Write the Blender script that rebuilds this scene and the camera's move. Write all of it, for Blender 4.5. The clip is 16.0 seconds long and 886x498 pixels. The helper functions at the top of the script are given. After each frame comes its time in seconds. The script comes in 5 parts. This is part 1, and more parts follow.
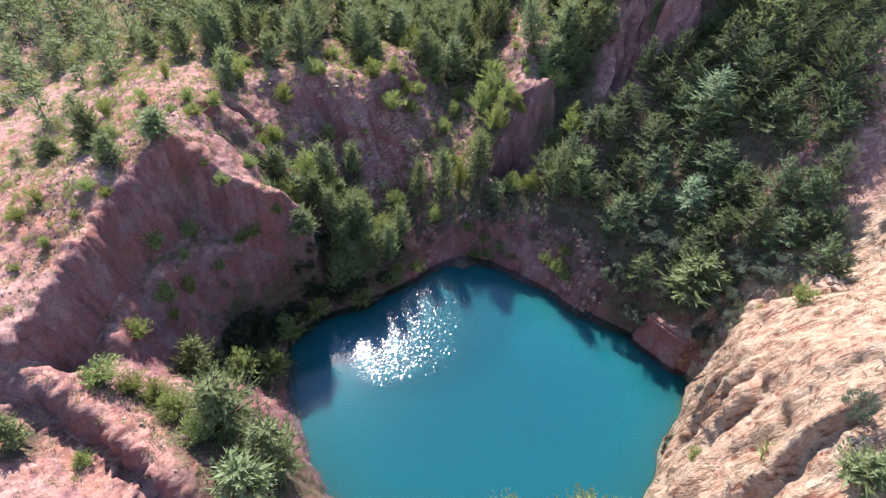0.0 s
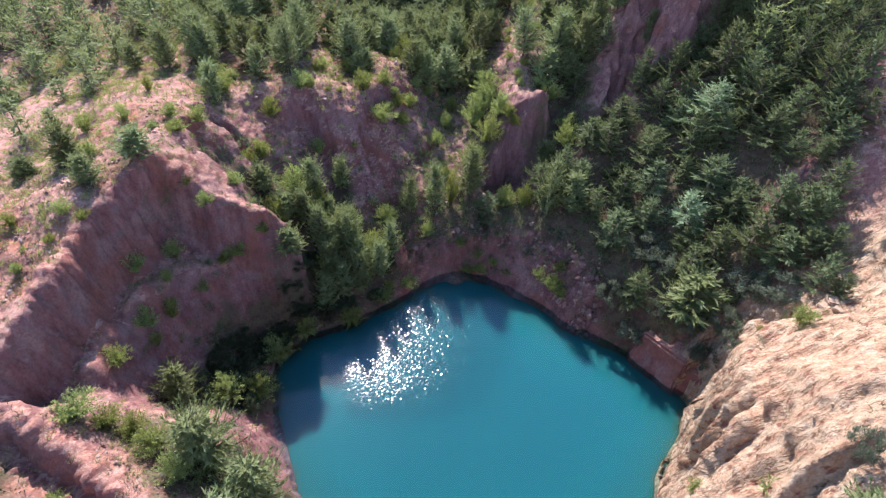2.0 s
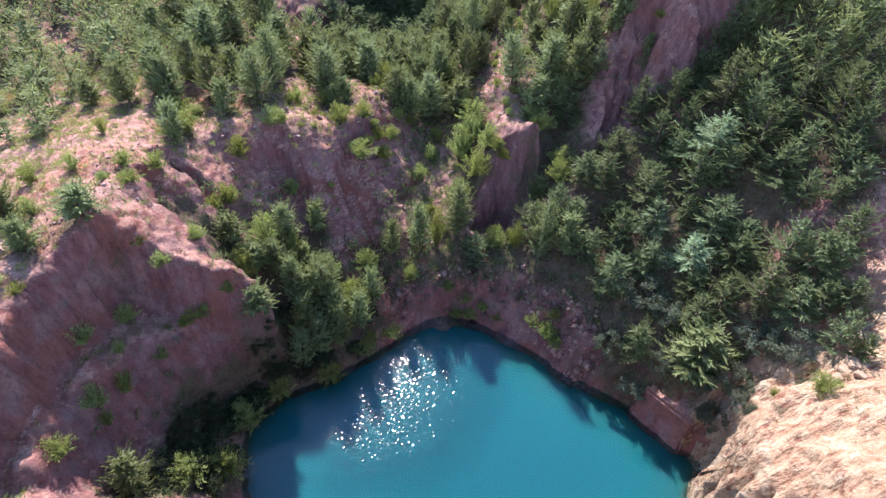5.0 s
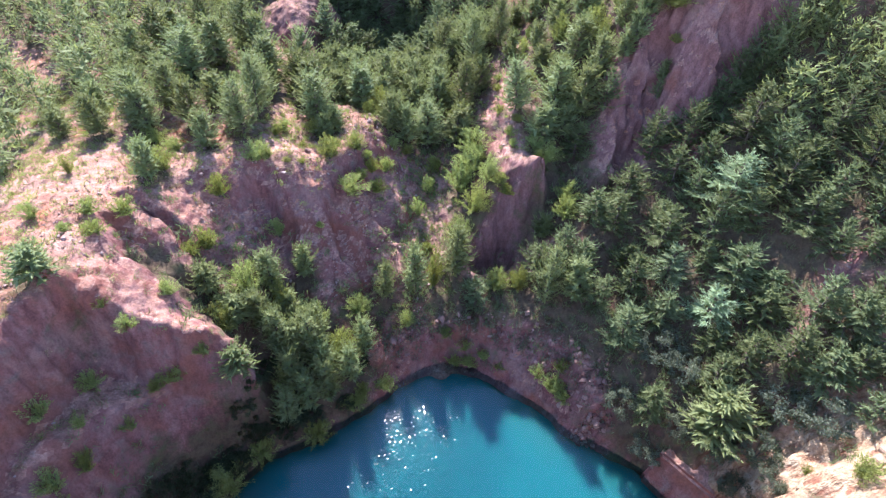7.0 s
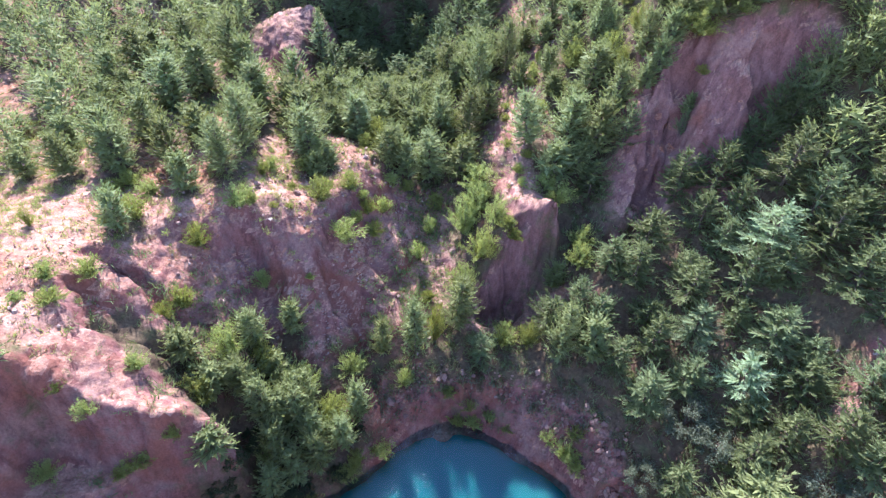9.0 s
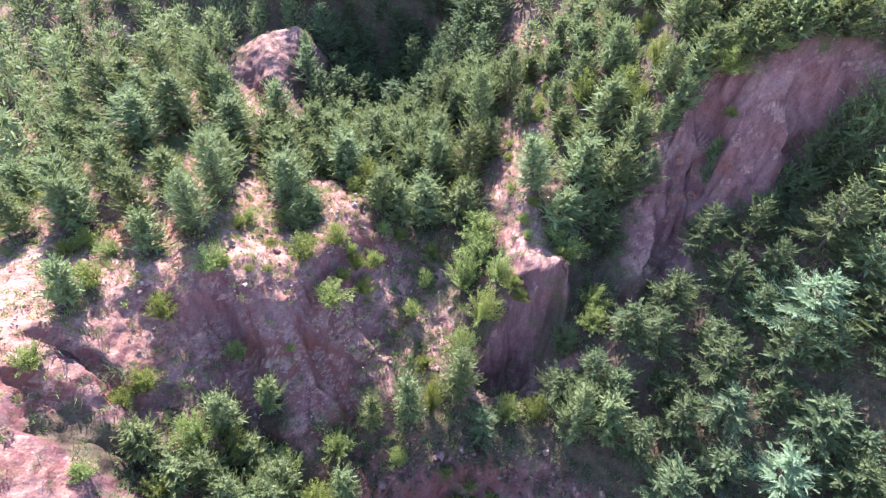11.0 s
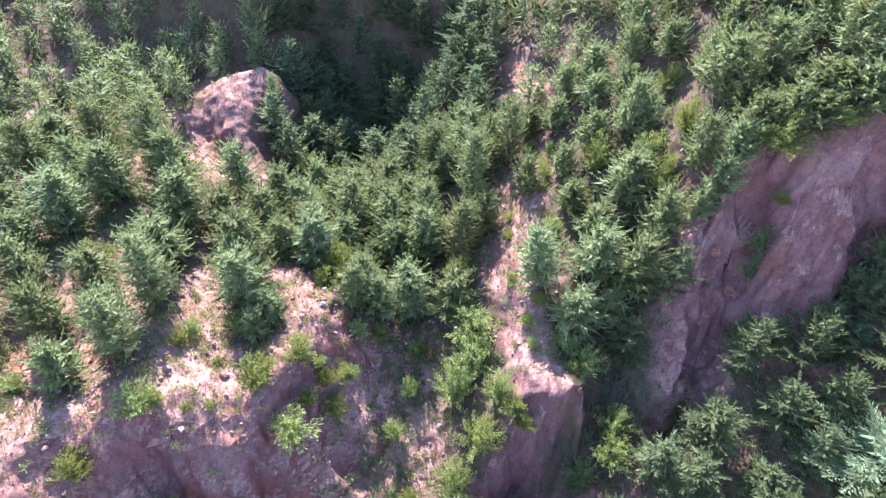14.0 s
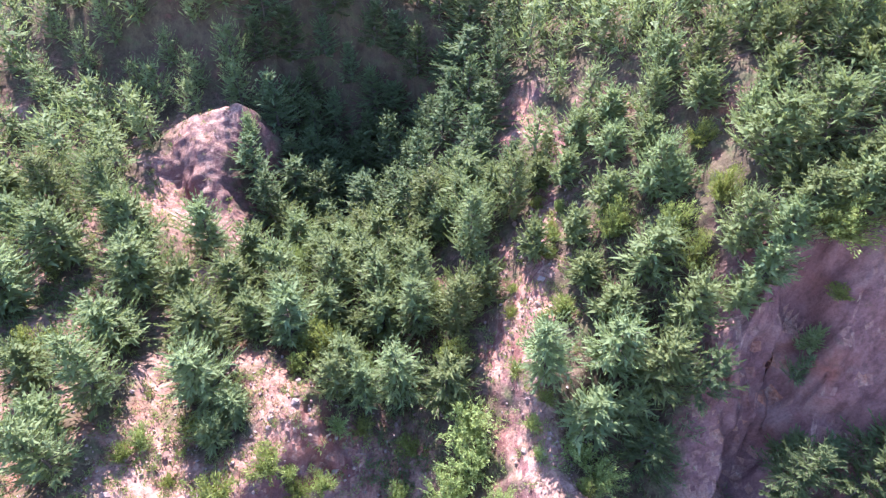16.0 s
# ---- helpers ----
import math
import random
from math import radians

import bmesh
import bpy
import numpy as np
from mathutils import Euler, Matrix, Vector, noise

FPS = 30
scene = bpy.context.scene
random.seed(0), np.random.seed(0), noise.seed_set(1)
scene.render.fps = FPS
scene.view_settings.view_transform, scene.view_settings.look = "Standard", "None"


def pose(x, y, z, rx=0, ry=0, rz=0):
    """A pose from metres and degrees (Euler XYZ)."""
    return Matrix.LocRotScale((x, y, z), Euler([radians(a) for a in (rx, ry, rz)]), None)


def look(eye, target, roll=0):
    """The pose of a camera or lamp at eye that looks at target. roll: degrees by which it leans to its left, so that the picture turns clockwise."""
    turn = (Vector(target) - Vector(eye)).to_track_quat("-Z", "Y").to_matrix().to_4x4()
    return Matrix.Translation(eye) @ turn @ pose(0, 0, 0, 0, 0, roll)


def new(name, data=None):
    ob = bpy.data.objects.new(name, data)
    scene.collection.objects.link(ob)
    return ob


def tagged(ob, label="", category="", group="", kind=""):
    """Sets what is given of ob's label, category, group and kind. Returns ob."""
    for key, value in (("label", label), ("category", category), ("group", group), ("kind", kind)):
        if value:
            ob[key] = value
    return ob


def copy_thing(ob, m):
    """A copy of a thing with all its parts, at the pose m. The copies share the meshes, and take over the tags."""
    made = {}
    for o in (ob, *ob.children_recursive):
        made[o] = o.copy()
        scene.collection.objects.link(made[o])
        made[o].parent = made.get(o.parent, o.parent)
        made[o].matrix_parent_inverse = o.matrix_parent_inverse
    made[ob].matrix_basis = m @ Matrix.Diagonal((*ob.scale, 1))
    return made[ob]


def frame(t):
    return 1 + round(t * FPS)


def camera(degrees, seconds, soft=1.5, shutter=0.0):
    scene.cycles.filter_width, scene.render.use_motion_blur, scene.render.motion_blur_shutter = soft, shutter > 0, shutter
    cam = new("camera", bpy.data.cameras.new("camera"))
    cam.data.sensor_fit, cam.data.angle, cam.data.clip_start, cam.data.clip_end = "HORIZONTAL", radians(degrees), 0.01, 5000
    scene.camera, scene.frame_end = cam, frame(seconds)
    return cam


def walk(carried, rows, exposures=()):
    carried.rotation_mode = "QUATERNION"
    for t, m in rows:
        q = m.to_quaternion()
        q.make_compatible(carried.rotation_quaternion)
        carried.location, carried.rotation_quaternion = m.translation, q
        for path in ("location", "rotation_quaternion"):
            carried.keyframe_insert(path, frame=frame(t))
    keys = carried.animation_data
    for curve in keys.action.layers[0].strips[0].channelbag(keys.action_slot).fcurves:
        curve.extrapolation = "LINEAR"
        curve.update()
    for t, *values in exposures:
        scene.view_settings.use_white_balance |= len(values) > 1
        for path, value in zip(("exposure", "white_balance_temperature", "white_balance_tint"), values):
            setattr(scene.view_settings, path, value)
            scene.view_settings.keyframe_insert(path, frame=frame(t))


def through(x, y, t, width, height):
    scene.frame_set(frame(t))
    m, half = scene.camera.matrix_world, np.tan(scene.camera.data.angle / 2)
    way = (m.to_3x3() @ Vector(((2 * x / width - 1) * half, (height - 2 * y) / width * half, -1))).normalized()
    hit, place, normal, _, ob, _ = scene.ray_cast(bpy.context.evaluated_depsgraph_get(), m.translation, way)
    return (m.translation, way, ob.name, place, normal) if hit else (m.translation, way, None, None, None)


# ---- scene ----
cam = camera(78.7, 16.0, soft=1.25)
METRES, EYE, TILT, LEAN, TURN = 48.0, 43.0, -42.0, -2.5, 0.0
ROWS = [
    (0.0, 0.0, 0.0, 0.0, 0.0, 0.0, -0.0),
    (0.5, 0.0024, 0.0046, 0.0062, -0.11, 0.03, 0.06),
    (1.0, 0.0046, 0.0114, 0.0141, -0.22, 0.08, 0.12),
    (1.5, 0.0062, 0.019, 0.023, -0.34, 0.08, 0.16),
    (2.0, 0.0086, 0.0286, 0.0337, -0.45, 0.12, 0.23),
    (2.5, 0.0109, 0.0392, 0.0454, -0.55, 0.14, 0.33),
    (3.0, 0.0132, 0.0518, 0.0601, -0.71, 0.14, 0.48),
    (3.5, 0.0156, 0.0649, 0.0743, -0.85, 0.15, 0.64),
    (6.0, 0.0343, 0.1553, 0.1757, -1.21, -0.05, 1.19),
    (6.5, 0.0358, 0.1765, 0.1984, -1.14, -0.13, 1.07),
    (7.0, 0.0382, 0.2008, 0.2235, -1.0, -0.19, 0.95),
    (7.5, 0.0391, 0.2235, 0.2465, -0.92, -0.23, 0.86),
    (8.0, 0.0389, 0.2491, 0.2734, -0.88, -0.32, 0.79),
    (8.5, 0.0403, 0.2725, 0.2978, -0.78, -0.4, 0.76),
    (9.0, 0.0413, 0.2968, 0.322, -0.74, -0.45, 0.77),
    (11.5, 0.0526, 0.4288, 0.4598, -0.7, -1.01, 0.86),
    (12.0, 0.0557, 0.4554, 0.4859, -0.69, -1.1, 0.9),
    (12.5, 0.0585, 0.4822, 0.513, -0.87, -1.26, 1.13),
    (13.0, 0.0629, 0.5121, 0.5431, -0.94, -1.42, 1.32),
    (13.5, 0.0669, 0.5394, 0.5695, -0.95, -1.54, 1.39),
    (14.0, 0.072, 0.5698, 0.6, -0.94, -1.73, 1.48),
    (14.5, 0.0771, 0.5978, 0.6277, -0.88, -1.89, 1.55),
    (15.0, 0.0821, 0.629, 0.6581, -0.87, -2.04, 1.63),
    (15.5, 0.0871, 0.6576, 0.6856, -0.84, -2.18, 1.68),
    (16.0, 0.0913, 0.6887, 0.717, -0.56, -2.37, 1.4),
]
walk(cam, [(t, pose(0, 0, EYE, TILT, LEAN, TURN) @ pose(METRES * x, METRES * y, METRES * z, 90 + pitch, roll, yaw)) for t, x, y, z, yaw, pitch, roll in ROWS],
     exposures=[(0.0, 1.52, 6000, 19), (3.5, 1.45, 6000, 19), (6.5, 2.0, 5900, 19), (9.0, 2.2, 5750, 19), (12.0, 2.29, 5700, 20), (16.0, 2.33, 5600, 21)])

# ---- daylight: clear sky, sun ahead and to the left, half way up ----
SUN_ELEVATION, SUN_AZIMUTH = 45.5, -14.0
world = bpy.data.worlds.new("sky")
scene.world = world
world.use_nodes = True
sky = world.node_tree.nodes.new("ShaderNodeTexSky")
sky.sky_type, sky.sun_disc, sky.dust_density = "NISHITA", False, 0.05
sky.sun_elevation, sky.sun_rotation = radians(SUN_ELEVATION), radians(SUN_AZIMUTH)
world.node_tree.links.new(sky.outputs["Color"], world.node_tree.nodes["Background"].inputs["Color"])
world.node_tree.nodes["Background"].inputs["Strength"].default_value = 0.135
sun = new("sun", bpy.data.lights.new("sun", "SUN"))
sun.data.energy, sun.data.angle, sun.data.color = 4.7, radians(0.6), (1.0, 0.95, 0.88)
toward = Vector((math.sin(radians(SUN_AZIMUTH)) * math.cos(radians(SUN_ELEVATION)), math.cos(radians(SUN_AZIMUTH)) * math.cos(radians(SUN_ELEVATION)), math.sin(radians(SUN_ELEVATION))))
sun.matrix_world = look(toward * 200, (0, 0, 0))

# ---- materials ----
def material(name):
    m = bpy.data.materials.new(name)
    m.use_nodes = True
    tree = m.node_tree
    tree.nodes.clear()
    return m, tree


def node(tree, kind, **inputs):
    n = tree.nodes.new(kind)
    for key, value in inputs.items():
        socket = n.inputs[key.replace("_", " ")]
        if isinstance(value, bpy.types.NodeSocket):
            tree.links.new(value, socket)
        else:
            socket.default_value = value
    return n


def ramp(tree, fac, stops):
    n = tree.nodes.new("ShaderNodeValToRGB")
    tree.links.new(fac, n.inputs["Fac"])
    while len(n.color_ramp.elements) < len(stops):
        n.color_ramp.elements.new(0.5)
    for e, (pos, col) in zip(n.color_ramp.elements, stops):
        e.position, e.color = pos, (*col, 1) if len(col) == 3 else col
    return n.outputs["Color"]


def mixed(tree, fac, a, b, blend="MIX"):
    n = tree.nodes.new("ShaderNodeMix")
    n.data_type, n.blend_type = "RGBA", blend
    for socket, value in ((n.inputs[0], fac), (n.inputs[6], a), (n.inputs[7], b)):
        if isinstance(value, bpy.types.NodeSocket):
            tree.links.new(value, socket)
        else:
            socket.default_value = value if isinstance(value, float) else (*value, 1)
    return n.outputs[2]


def noise_at(tree, where, scale, detail=5.0, rough=0.6):
    n = node(tree, "ShaderNodeTexNoise", Vector=where, Scale=scale, Detail=detail, Roughness=rough)
    return n.outputs["Fac"]


def maths(tree, op, a, b=0.0, c=None):
    n = tree.nodes.new("ShaderNodeMath")
    n.operation, n.use_clamp = op, False
    for socket, value in zip(n.inputs, (a, b) if c is None else (a, b, c)):
        if isinstance(value, bpy.types.NodeSocket):
            tree.links.new(value, socket)
        else:
            socket.default_value = value
    return n.outputs[0]


def finish(tree, shader):
    out = tree.nodes.new("ShaderNodeOutputMaterial")
    tree.links.new(shader, out.inputs["Surface"])


def soil_material():
    m, t = material("pit_soil")
    where = node(t, "ShaderNodeNewGeometry").outputs["Position"]
    normal_up = node(t, "ShaderNodeSeparateXYZ", Vector=node(t, "ShaderNodeNewGeometry").outputs["True Normal"]).outputs["Z"]
    kind = t.nodes.new("ShaderNodeAttribute")
    kind.attribute_name = "soil"
    parts = node(t, "ShaderNodeSeparateColor", Color=kind.outputs["Color"])
    sand, red, litter_shade = parts.outputs[0], parts.outputs[1], parts.outputs[2]
    flutes = node(t, "ShaderNodeMapping", Vector=where, Scale=(1.0, 1.0, 0.22)).outputs["Vector"]
    big, mid, fine = noise_at(t, where, 0.16, 4), noise_at(t, where, 0.9, 6), noise_at(t, where, 6.0, 5, 0.7)
    streak = noise_at(t, flutes, 1.3, 6, 0.65)
    # open, flat ground: pale pink earth with rust patches and pale grit
    flat = ramp(t, big, [(0.34, (0.385, 0.150, 0.086)), (0.47, (0.390, 0.195, 0.142)), (0.62, (0.440, 0.255, 0.202))])
    flat = mixed(t, ramp(t, mid, [(0.4, (0, 0, 0)), (0.66, (1, 1, 1))]), flat, (0.290, 0.150, 0.115))
    flat = mixed(t, ramp(t, noise_at(t, where, 2.3, 6, 0.7), [(0.5, (0, 0, 0)), (0.64, (0.75, 0.75, 0.75))]), flat, (0.430, 0.285, 0.222))
    # cut faces: purple-brown clay with grey and ochre streaks
    cut = ramp(t, streak, [(0.3, (0.152, 0.063, 0.059)), (0.5, (0.228, 0.102, 0.094)), (0.68, (0.286, 0.152, 0.138))])
    cut = mixed(t, ramp(t, mid, [(0.5, (0, 0, 0)), (0.72, (1, 1, 1))]), cut, (0.207, 0.145, 0.128))
    # rust-red beds come through here and there
    cut = mixed(t, ramp(t, noise_at(t, where, 0.22, 5, 0.55), [(0.5, (0, 0, 0)), (0.64, (0.7, 0.7, 0.7))]), cut, (0.255, 0.098, 0.068))
    cut = mixed(t, red, cut, ramp(t, streak, [(0.3, (0.155, 0.070, 0.066)), (0.7, (0.285, 0.150, 0.138))]))
    cut = mixed(t, ramp(t, noise_at(t, where, 0.3, 5, 0.55), [(0.54, (0, 0, 0)), (0.66, (0.6, 0.6, 0.6))]), cut, (0.30, 0.185, 0.165))
    steep = ramp(t, maths(t, "ADD", normal_up, maths(t, "MULTIPLY", maths(t, "SUBTRACT", mid, 0.5), 0.35)), [(0.62, (1, 1, 1)), (0.84, (0, 0, 0))])
    colour = mixed(t, steep, flat, cut)
    pale = ramp(t, streak, [(0.3, (0.30, 0.152, 0.090)), (0.42, (0.41, 0.256, 0.158)), (0.55, (0.48, 0.342, 0.220)), (0.7, (0.53, 0.410, 0.290))])
    pale = mixed(t, ramp(t, mid, [(0.55, (0, 0, 0)), (0.7, (1, 1, 1))]), pale, (0.36, 0.19, 0.12))
    # cracked ledges that run across the sandstone
    ledge_at = node(t, "ShaderNodeMapping", Vector=node(t, "ShaderNodeMapping", Vector=where, Rotation=(0.0, 0.0, radians(-16))).outputs["Vector"], Scale=(0.35, 1.5, 1.0)).outputs["Vector"]
    ledge = noise_at(t, ledge_at, 1.1, 9, 0.62)
    pale = mixed(t, ramp(t, ledge, [(0.36, (1, 1, 1)), (0.45, (0, 0, 0))]), pale, (0.24, 0.105, 0.066))
    colour = mixed(t, sand, colour, pale)
    relief = maths(t, "MULTIPLY", sand, maths(t, "MULTIPLY", ramp(t, ledge, [(0.34, (0, 0, 0)), (0.5, (0.6, 0.6, 0.6)), (0.6, (1, 1, 1))]), 1.7))
    # dark forest floor colour, also laid on as shade under the cliff
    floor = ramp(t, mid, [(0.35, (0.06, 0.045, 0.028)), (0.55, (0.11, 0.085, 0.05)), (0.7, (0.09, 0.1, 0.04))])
    colour = mixed(t, ramp(t, maths(t, "ADD", litter_shade, maths(t, "MULTIPLY", maths(t, "SUBTRACT", mid, 0.5), 1.6)), [(0.3, (0, 0, 0)), (0.85, (0.9, 0.9, 0.9))]), colour, floor)
    grain = ramp(t, fine, [(0.25, (0.422, 0.408, 0.394)), (0.6, (1, 1, 1))])
    # random mottling; its dark spots also stand in for shade in hollows and cracks
    grain = mixed(t, 1.0, grain, ramp(t, noise_at(t, node(t, "ShaderNodeMapping", Vector=where, Scale=(1.0, 1.0, 0.5)).outputs["Vector"], 2.4, 9, 0.72), [(0.36, (0.62, 0.6, 0.62)), (0.5, (1, 1, 1)), (0.66, (1.12, 1.1, 1.08))]), "MULTIPLY")
    colour = mixed(t, 1.0, colour, mixed(t, steep, grain, mixed(t, 0.35, grain, (0.86, 0.86, 0.86))), "MULTIPLY")
    bump = node(t, "ShaderNodeBump", Height=maths(t, "ADD", relief, maths(t, "ADD", maths(t, "MULTIPLY", mid, 1.0), maths(t, "MULTIPLY", fine, 0.3))), Strength=0.7, Distance=0.3)
    p = node(t, "ShaderNodeBsdfPrincipled", Base_Color=colour, Roughness=0.95, Normal=bump.outputs["Normal"])
    p.inputs["Specular IOR Level"].default_value = 0.15
    finish(t, p.outputs[0])
    return m


def water_material():
    """The clear, rippled skin of the lake: mirror by Fresnel, else the view down to the milky water."""
    m, t = material("lake_surface")
    mirror = node(t, "ShaderNodeBsdfGlossy", Color=(1.0, 1.0, 1.0, 1.0), Roughness=0.11)
    clear = node(t, "ShaderNodeBsdfTransparent", Color=(0.84, 0.96, 0.97, 1.0))
    mix = node(t, "ShaderNodeMixShader", Fac=node(t, "ShaderNodeFresnel", IOR=1.4).outputs[0])
    t.links.new(clear.outputs[0], mix.inputs[1])
    t.links.new(mirror.outputs[0], mix.inputs[2])
    finish(t, mix.outputs[0])
    return m


def milk_material():
    """The cloudy turquoise body of the lake."""
    m, t = material("lake_water")
    where = node(t, "ShaderNodeNewGeometry").outputs["Position"]
    a = t.nodes.new("ShaderNodeAttribute")
    a.attribute_name = "depth"
    depth = node(t, "ShaderNodeSeparateColor", Color=a.outputs["Color"]).outputs[0]
    wobble = maths(t, "ADD", depth, maths(t, "MULTIPLY", maths(t, "SUBTRACT", noise_at(t, where, 0.3, 3), 0.5), 0.2))
    colour = ramp(t, wobble, [(0.0, (0.060, 0.105, 0.075)), (0.08, (0.024, 0.124, 0.124)), (0.4, (0.016, 0.131, 0.143)), (0.9, (0.015, 0.121, 0.137))])
    p = node(t, "ShaderNodeBsdfPrincipled", Base_Color=colour, Roughness=1.0, Subsurface_Weight=1.0, Subsurface_Radius=(0.5, 1.4, 1.6), Subsurface_Scale=1.8)
    p.inputs["Specular IOR Level"].default_value = 0.0
    finish(t, p.outputs[0])
    return m


def leaf_material(name, dark, light, tip, through=0.46):
    m, t = material(name)
    island = node(t, "ShaderNodeNewGeometry").outputs["Random Per Island"]
    tree_random = node(t, "ShaderNodeObjectInfo").outputs["Random"]
    colour = ramp(t, island, [(0.0, dark), (0.6, light), (1.0, tip)])
    shade = node(t, "ShaderNodeHueSaturation", Color=colour, Hue=maths(t, "MULTIPLY_ADD", tree_random, 0.03, 0.468), Saturation=maths(t, "MULTIPLY_ADD", tree_random, -0.14, 1.06),
                 Value=maths(t, "MULTIPLY_ADD", tree_random, 0.45, 0.8)).outputs["Color"]
    p = node(t, "ShaderNodeBsdfPrincipled", Base_Color=shade, Roughness=0.65)
    p.inputs["Specular IOR Level"].default_value = 0.12
    back = node(t, "ShaderNodeBsdfTranslucent", Color=mixed(t, 1.0, shade, (1.0, 1.0, 0.72), "MULTIPLY"))
    finish(t, node(t, "ShaderNodeMixShader", Fac=through, **{}).outputs[0])
    mix = [n for n in t.nodes if n.type == "MIX_SHADER"][0]
    t.links.new(p.outputs[0], mix.inputs[1])
    t.links.new(back.outputs[0], mix.inputs[2])
    return m


def bark_material():
    m, t = material("bark")
    where = node(t, "ShaderNodeTexCoord").outputs["Object"]
    colour = ramp(t, noise_at(t, where, 6.0), [(0.3, (0.05, 0.038, 0.03)), (0.7, (0.17, 0.125, 0.095))])
    p = node(t, "ShaderNodeBsdfPrincipled", Base_Color=colour, Roughness=0.9)
    finish(t, p.outputs[0])
    return m


SOIL, WATER, MILK, BARK = soil_material(), water_material(), milk_material(), bark_material()
PINE = leaf_material("pine_needles", (0.178, 0.222, 0.096), (0.198, 0.244, 0.105), (0.220, 0.266, 0.116))
FIR = leaf_material("fir_needles", (0.118, 0.160, 0.074), (0.142, 0.186, 0.085), (0.170, 0.214, 0.099))
BLUE = leaf_material("silver_needles", (0.180, 0.262, 0.142), (0.236, 0.326, 0.180), (0.300, 0.380, 0.222))
LEAF = leaf_material("broad_leaves", (0.170, 0.214, 0.064), (0.226, 0.278, 0.086), (0.292, 0.340, 0.116))
GREY = leaf_material("willow_leaves", (0.085, 0.110, 0.072), (0.125, 0.150, 0.102), (0.180, 0.202, 0.148))
# leaf colour darkened to stand in for the shade under the cliff
SHADED = leaf_material("shaded_leaves", (0.030, 0.044, 0.024), (0.048, 0.066, 0.034), (0.072, 0.094, 0.048))
DRY = leaf_material("dry_grass", (0.18, 0.155, 0.085), (0.28, 0.235, 0.130), (0.36, 0.31, 0.19), 0.3)
# ---- landform: lines of the pit, each point x, y, height above the water ----
SHORE = [(4.6, 46.7), (8.0, 45.6), (11.8, 43.2), (16.0, 39.2), (19.6, 37.0), (21.8, 35.2), (25.2, 31.2), (26.0, 29.8), (24.3, 27.2), (20.4, 22.0),
         (17.4, 18.2), (13.6, 16.2), (4.0, 15.4), (-4.0, 16.4), (-8.5, 20.0), (-11.5, 25.5), (-12.8, 30.0), (-13.0, 33.5), (-10.5, 37.0), (-6.0, 39.0),
         (-4.2, 40.5), (-2.5, 41.7), (-0.7, 43.5), (1.6, 45.6)]
for _ in range(2):
    # round the shore between its points
    count = len(SHORE)
    SHORE = [q for k in range(count) for q in (SHORE[k], tuple((9 * (SHORE[k][c] + SHORE[(k + 1) % count][c]) - SHORE[k - 1][c] - SHORE[(k + 2) % count][c]) / 16 for c in (0, 1)))]
LINES = {}
LINES["left_crest"] = [(-25.6, 21.4, 15.2), (-24.9, 23.0, 15.7), (-24.4, 27.4, 16.7), (-24.2, 32.5, 17.0), (-23.2, 36.5, 17.9), (-21.9, 39.4, 18.6),
    (-20.3, 39.6, 17.2), (-17.8, 38.8, 15.4), (-15.2, 38.9, 14.0), (-13.3, 39.2, 13.3), (-12.3, 39.4, 12.3), (-11.7, 39.9, 10.2)]
LINES["left_face"] = [(-22.9, 24.8, 11.8), (-22.8, 28.2, 11.6), (-21.6, 32.0, 11.6), (-19.4, 35.4, 10.6), (-16.4, 37.2, 8.8), (-12.6, 38.0, 6.2)]
LINES["nose_back"] = [(-10.9, 37.6, 1.0), (-10.3, 39.2, 1.8), (-10.4, 40.8, 3.0), (-12.0, 42.4, 6.4)]
LINES["nose_edge"] = [(-11.6, 38.6, 4.4), (-11.5, 39.0, 7.0)]
LINES["left_foot"] = [(-17.6, 25.4, 4.6), (-16.6, 27.6, 3.4), (-16.6, 30.2, 2.6), (-16.2, 33.0, 1.8), (-14.6, 35.4, 1.2), (-11.4, 37.4, 1.2)]
LINES["left_plateau"] = [(-26.5, 26.7, 16.2), (-26.4, 33.6, 18.0), (-24.0, 42.0, 18.6), (-23.0, 46.0, 18.8), (-22.9, 50.5, 18.0), (-21.6, 59.3, 17.1), (-17.4, 59.5, 16.9)]
LINES["left_outer"] = [(-34.0, 20.0, 15.0), (-33.0, 34.0, 16.5), (-32.0, 44.0, 17.0), (-31.4, 53.0, 17.4), (-28.0, 62.0, 17.0), (-34.0, 70.0, 16.4), (-45.0, 64.0, 14.0), (-48.0, 40.0, 14.0)]
LINES["near_ridge"] = [(-27.0, 17.8, 13.0), (-24.6, 18.0, 11.9), (-21.7, 17.0, 10.9), (-18.5, 15.3, 10.1), (-14.8, 13.0, 9.6)]
LINES["near_bench"] = [(-22.8, 21.4, 12.0), (-20.9, 22.2, 10.9), (-18.1, 19.0, 10.9), (-15.2, 20.6, 9.6), (-13.6, 16.4, 10.4)]
LINES["near_bench_edge"] = [(-17.4, 22.8, 8.6), (-14.2, 22.6, 7.4), (-11.5, 19.6, 7.0), (-8.5, 15.0, 7.0)]
LINES["near_bank"] = [(-4.0, 12.0, 5.0), (4.0, 10.5, 5.0), (12.0, 11.0, 5.5), (16.5, 13.5, 7.5)]
LINES["near_top"] = [(-8.0, 6.0, 11.0), (2.0, 5.0, 11.0), (12.0, 6.0, 12.0), (22.0, 8.0, 15.0)]
